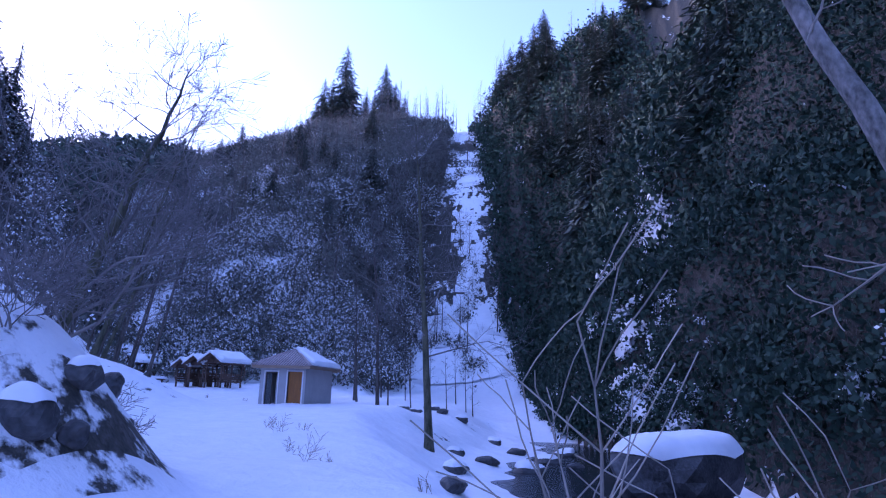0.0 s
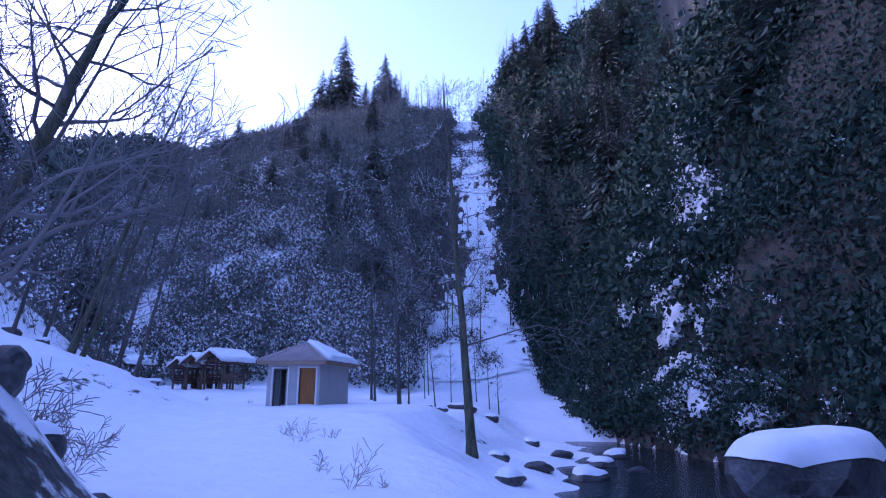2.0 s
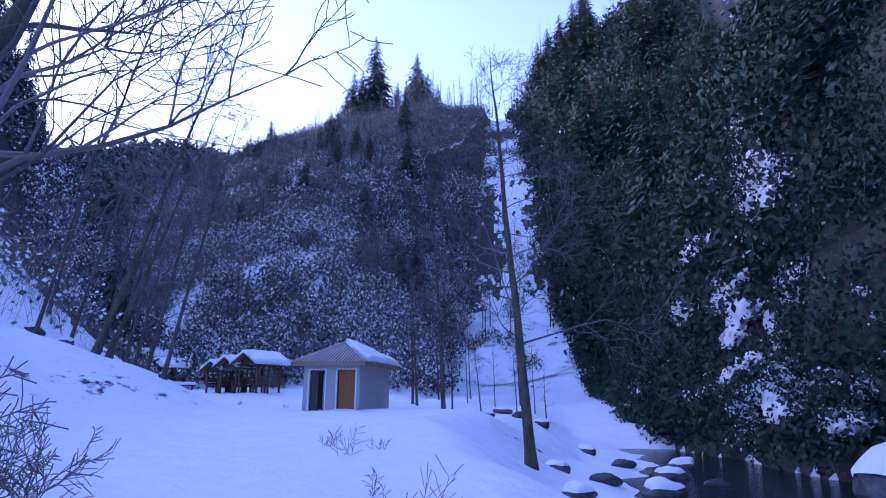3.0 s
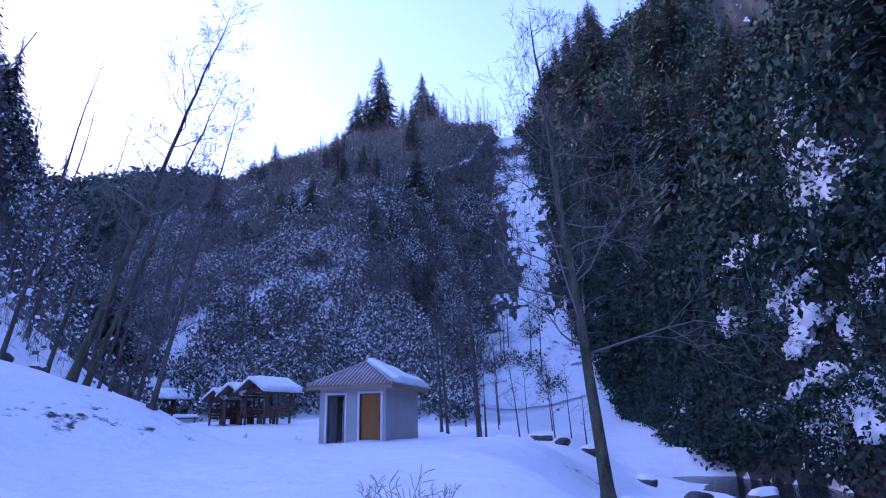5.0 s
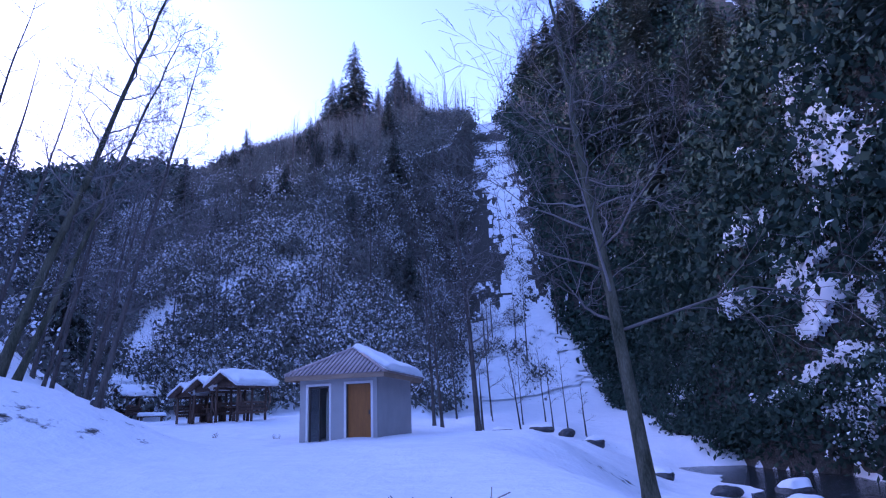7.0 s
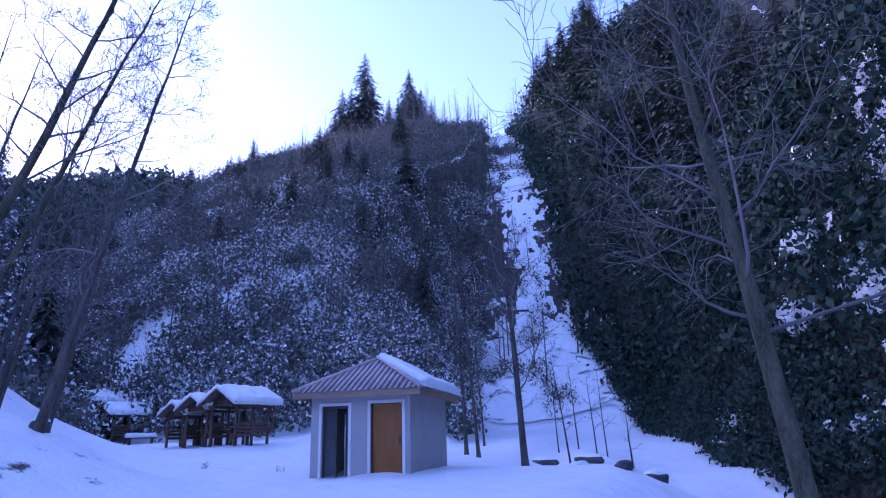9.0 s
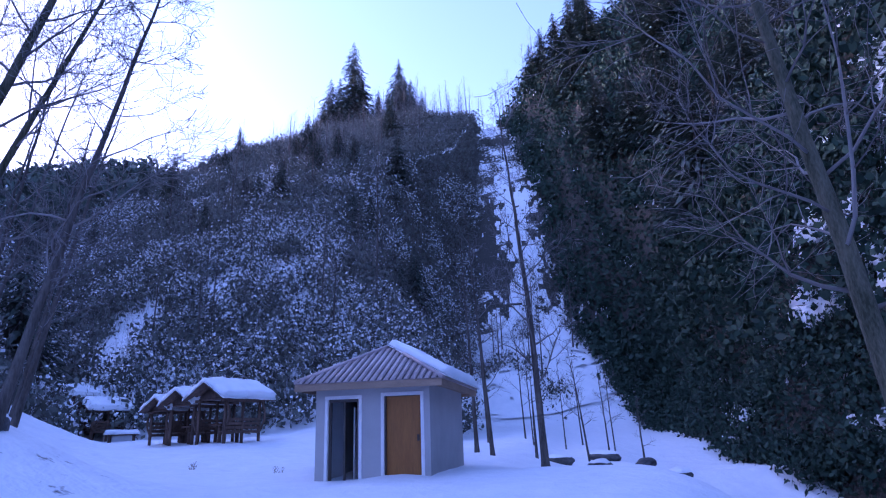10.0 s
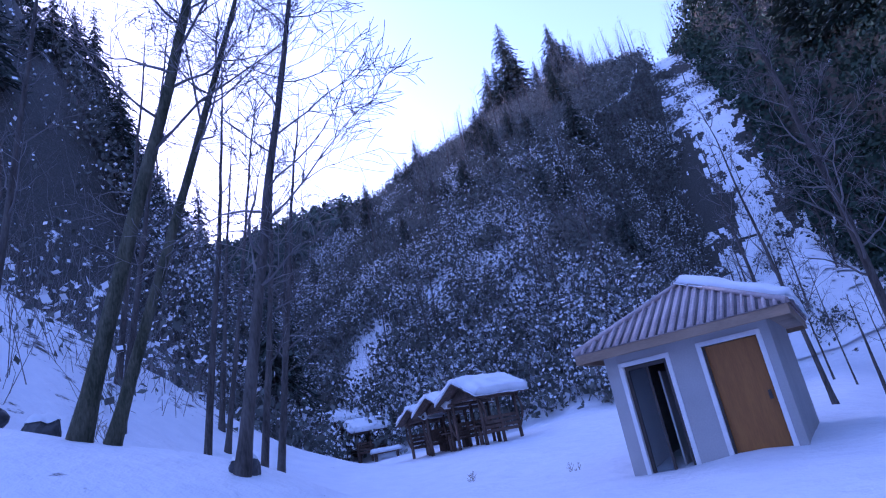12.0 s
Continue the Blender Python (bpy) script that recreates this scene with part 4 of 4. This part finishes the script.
# ---- boulders, stones and weeds ----
def boulder(x, y, r, squash, seed, label, snow=0.0, group="", sink=0.3, mat=None):
    """An angular stone, with a cap of snow lying on it where it has one."""
    bm = bmesh.new()
    bmesh.ops.create_icosphere(bm, subdivisions=3, radius=1)
    off = Vector((seed * 3.7, seed * 1.3, seed * 0.7))
    for v in bm.verts:
        p = v.co.copy()
        k = 1 + 0.30 * noise.noise(p * 1.1 + off) + 0.12 * noise.noise(p * 2.7 + off)
        v.co = Vector((p.x * k * squash[0], p.y * k * squash[1], p.z * k * squash[2])) * r
    me = bpy.data.meshes.new("boulder")
    bm.to_mesh(me)
    base = pose(x, y, at_ground(x, y) + r * squash[2] * (1 - 2 * sink), 0, 0, seed * 47)
    me.materials.append(mat or ROCK)
    ob = new("boulder", me)
    ob.matrix_world = base
    tagged(ob, label, "boulder", group)
    if snow > 0:
        cap = bm.copy()
        drop = [v for v in cap.verts if v.normal.z < 0.42]
        bmesh.ops.delete(cap, geom=drop, context="VERTS")
        border = {v for e in cap.edges if e.is_boundary for v in e.verts}
        for v in cap.verts:
            lift = 0.015 if v in border else snow * min(1, 0.35 + v.normal.z) * (1 + 0.25 * noise.noise(v.co * 3))
            v.co += Vector((v.normal.x * 0.3 * snow, v.normal.y * 0.3 * snow, lift))
        bmesh.ops.subdivide_edges(cap, edges=cap.edges[:], cuts=1, use_grid_fill=True, smooth=0.6)
        mc = bpy.data.meshes.new("snow_cap")
        cap.to_mesh(mc)
        cap.free()
        mc.polygons.foreach_set("use_smooth", np.ones(len(mc.polygons), bool))
        mc.materials.append(SNOW)
        oc = new("snow_cap", mc)
        oc.matrix_world = base
        tagged(oc, "soft snow cap lying on a boulder", "snow")
    bm.free()


boulder(20.9, -9.6, 2.3, (1.3, 0.75, 0.6), 1, "large dark boulder under thick snow beside the stream", 0.16, sink=0.13)
boulder(17.4, -18.3, 0.5, (1, 0.8, 0.7), 2, "dark wet stone in the snow by the stream", 0.1)
for i, (x, y, r, sn) in enumerate(((11.6, -0.5, 0.5, 0.05), (13.4, -2.0, 0.45, 0.0), (15.4, -2.0, 0.75, 0.08), (14.3, -16.8, 0.4, 0.0), (22.8, -20.3, 0.9, 0.08), (24.5, -19.0, 1.0, 0.0), (12.6, -6.4, 0.5, 0.1),
                                   (21.5, -14.0, 0.6, 0.06), (16.0, 3.0, 0.6, 0.08), (14.2, 5.5, 0.45, 0.0), (17.0, 7.5, 0.7, 0.1), (12.5, 9.5, 0.5, 0.05), (7.2, 14.4, 0.5, 0.05),
                                   (6.9, 10.4, 0.4, 0.03), (8.6, 11.6, 0.4, 0.0), (9.8, 12.4, 0.5, 0.05), (5.4, 12.6, 0.45, 0.04), (17.6, 1.0, 0.45, 0.0), (26.0, -23.0, 0.9, 0.1), (20.3, -22.5, 0.4, 0.0))):
    boulder(x, y, r, (1.25, 0.95, 0.6), i + 3, "dark wet stone half buried in snow by the stream", sn, "stones along the stream", sink=0.36)
for i, (x, y, r, sn) in enumerate(((11.0, -26.2, 0.24, 0.02), (10.6, -25.1, 0.2, 0.0), (11.3, -27.3, 0.3, 0.03), (10.0, -24.0, 0.2, 0.02), (11.5, -26.8, 0.18, 0.0), (9.6, -22.6, 0.16, 0.0), (-7.6, -5.4, 0.3, 0.05), (-8.8, -5.8, 0.35, 0.06), (-3.0, -5.2, 0.2, 0.02))):
    boulder(x, y, r, (1.1, 0.9, 1.0), i + 40, "dark rock sticking out of the snowy bank", sn, "rocks in the bank", sink=0.4)


def stems(name, x, y, reach, tall, count, thick, seed, label, mat, depth=1, fan=0.45, category="weed"):
    """Dry stems or shoots rising from one root."""
    r3 = np.random.default_rng(seed)
    root = tagged(new(name), label, category)
    for _ in range(count):
        s = Shape()
        a = r3.uniform(0, 2 * math.pi)
        bough(s, r3, (r3.uniform(-reach, reach), r3.uniform(-reach, reach), -0.1), (math.cos(a) * fan, math.sin(a) * fan, 1), tall * r3.uniform(0.5, 1.1), thick, depth, 0.0, 0.1)
        part("stem", s, mat, root)
    root.matrix_world = pose(x, y, at_ground(x, y))


for i, (x, y, h) in enumerate(((8.9, -15.5, 0.75), (10.4, -18.0, 0.6), (11.4, -19.6, 0.85), (11.7, -19.0, 0.4), (7.9, -14.0, 0.5), (8.7, -13.3, 0.45), (15.0, -23.0, 0.4), (-4.2, 2.5, 0.4), (4.0, -7.0, 0.12), (-1.5, 2.0, 0.3), (-6.8, -4.9, 0.9), (-6.0, -5.6, 0.7))):
    stems("dry_weed", x, y, 0.12, h * 0.75, 4, 0.005, 80 + i, "dry brown weed stalks poking out of the snow", PALE_TWIG, 1, 0.5)
# the thicket and the leaning tree beside the start
stems("bare_shrub", 17.3, -29.2, 0.12, 2.6, 3, 0.022, 95, "pale bare shrub shoots rising beside the path", PALE_TWIG, 1, 0.35, "shrub")
stems("bare_shrub", 18.3, -29.0, 0.3, 2.0, 3, 0.012, 96, "pale bare shrub shoots rising beside the path", PALE_TWIG, 1, 0.6, "shrub")
stems("bare_shrub", 19.6, -28.3, 0.5, 1.8, 5, 0.010, 97, "pale bare shrub shoots rising beside the path", PALE_TWIG, 1, 0.7, "shrub")
bare_tree("tree", 20.95, -29.5, 9.0, 0.16, (-0.34, 0.08), 98, 0.34, 0.15, 6, 1, PALE_BARK, PALE_TWIG, -1.2, "leaning pale-barked tree with drooping bare limbs", bend=0.03, limb=0.22)
for i, (x, y) in enumerate(((9.8, -25.4), (10.5, -27.0), (9.0, -23.2), (7.6, -21.5))):
    stems("bank_bush", x, y, 0.4, 1.3, 9, 0.012, 110 + i, "dark bare bush growing on the snowy bank", TWIG, 2, 0.8, "bush")
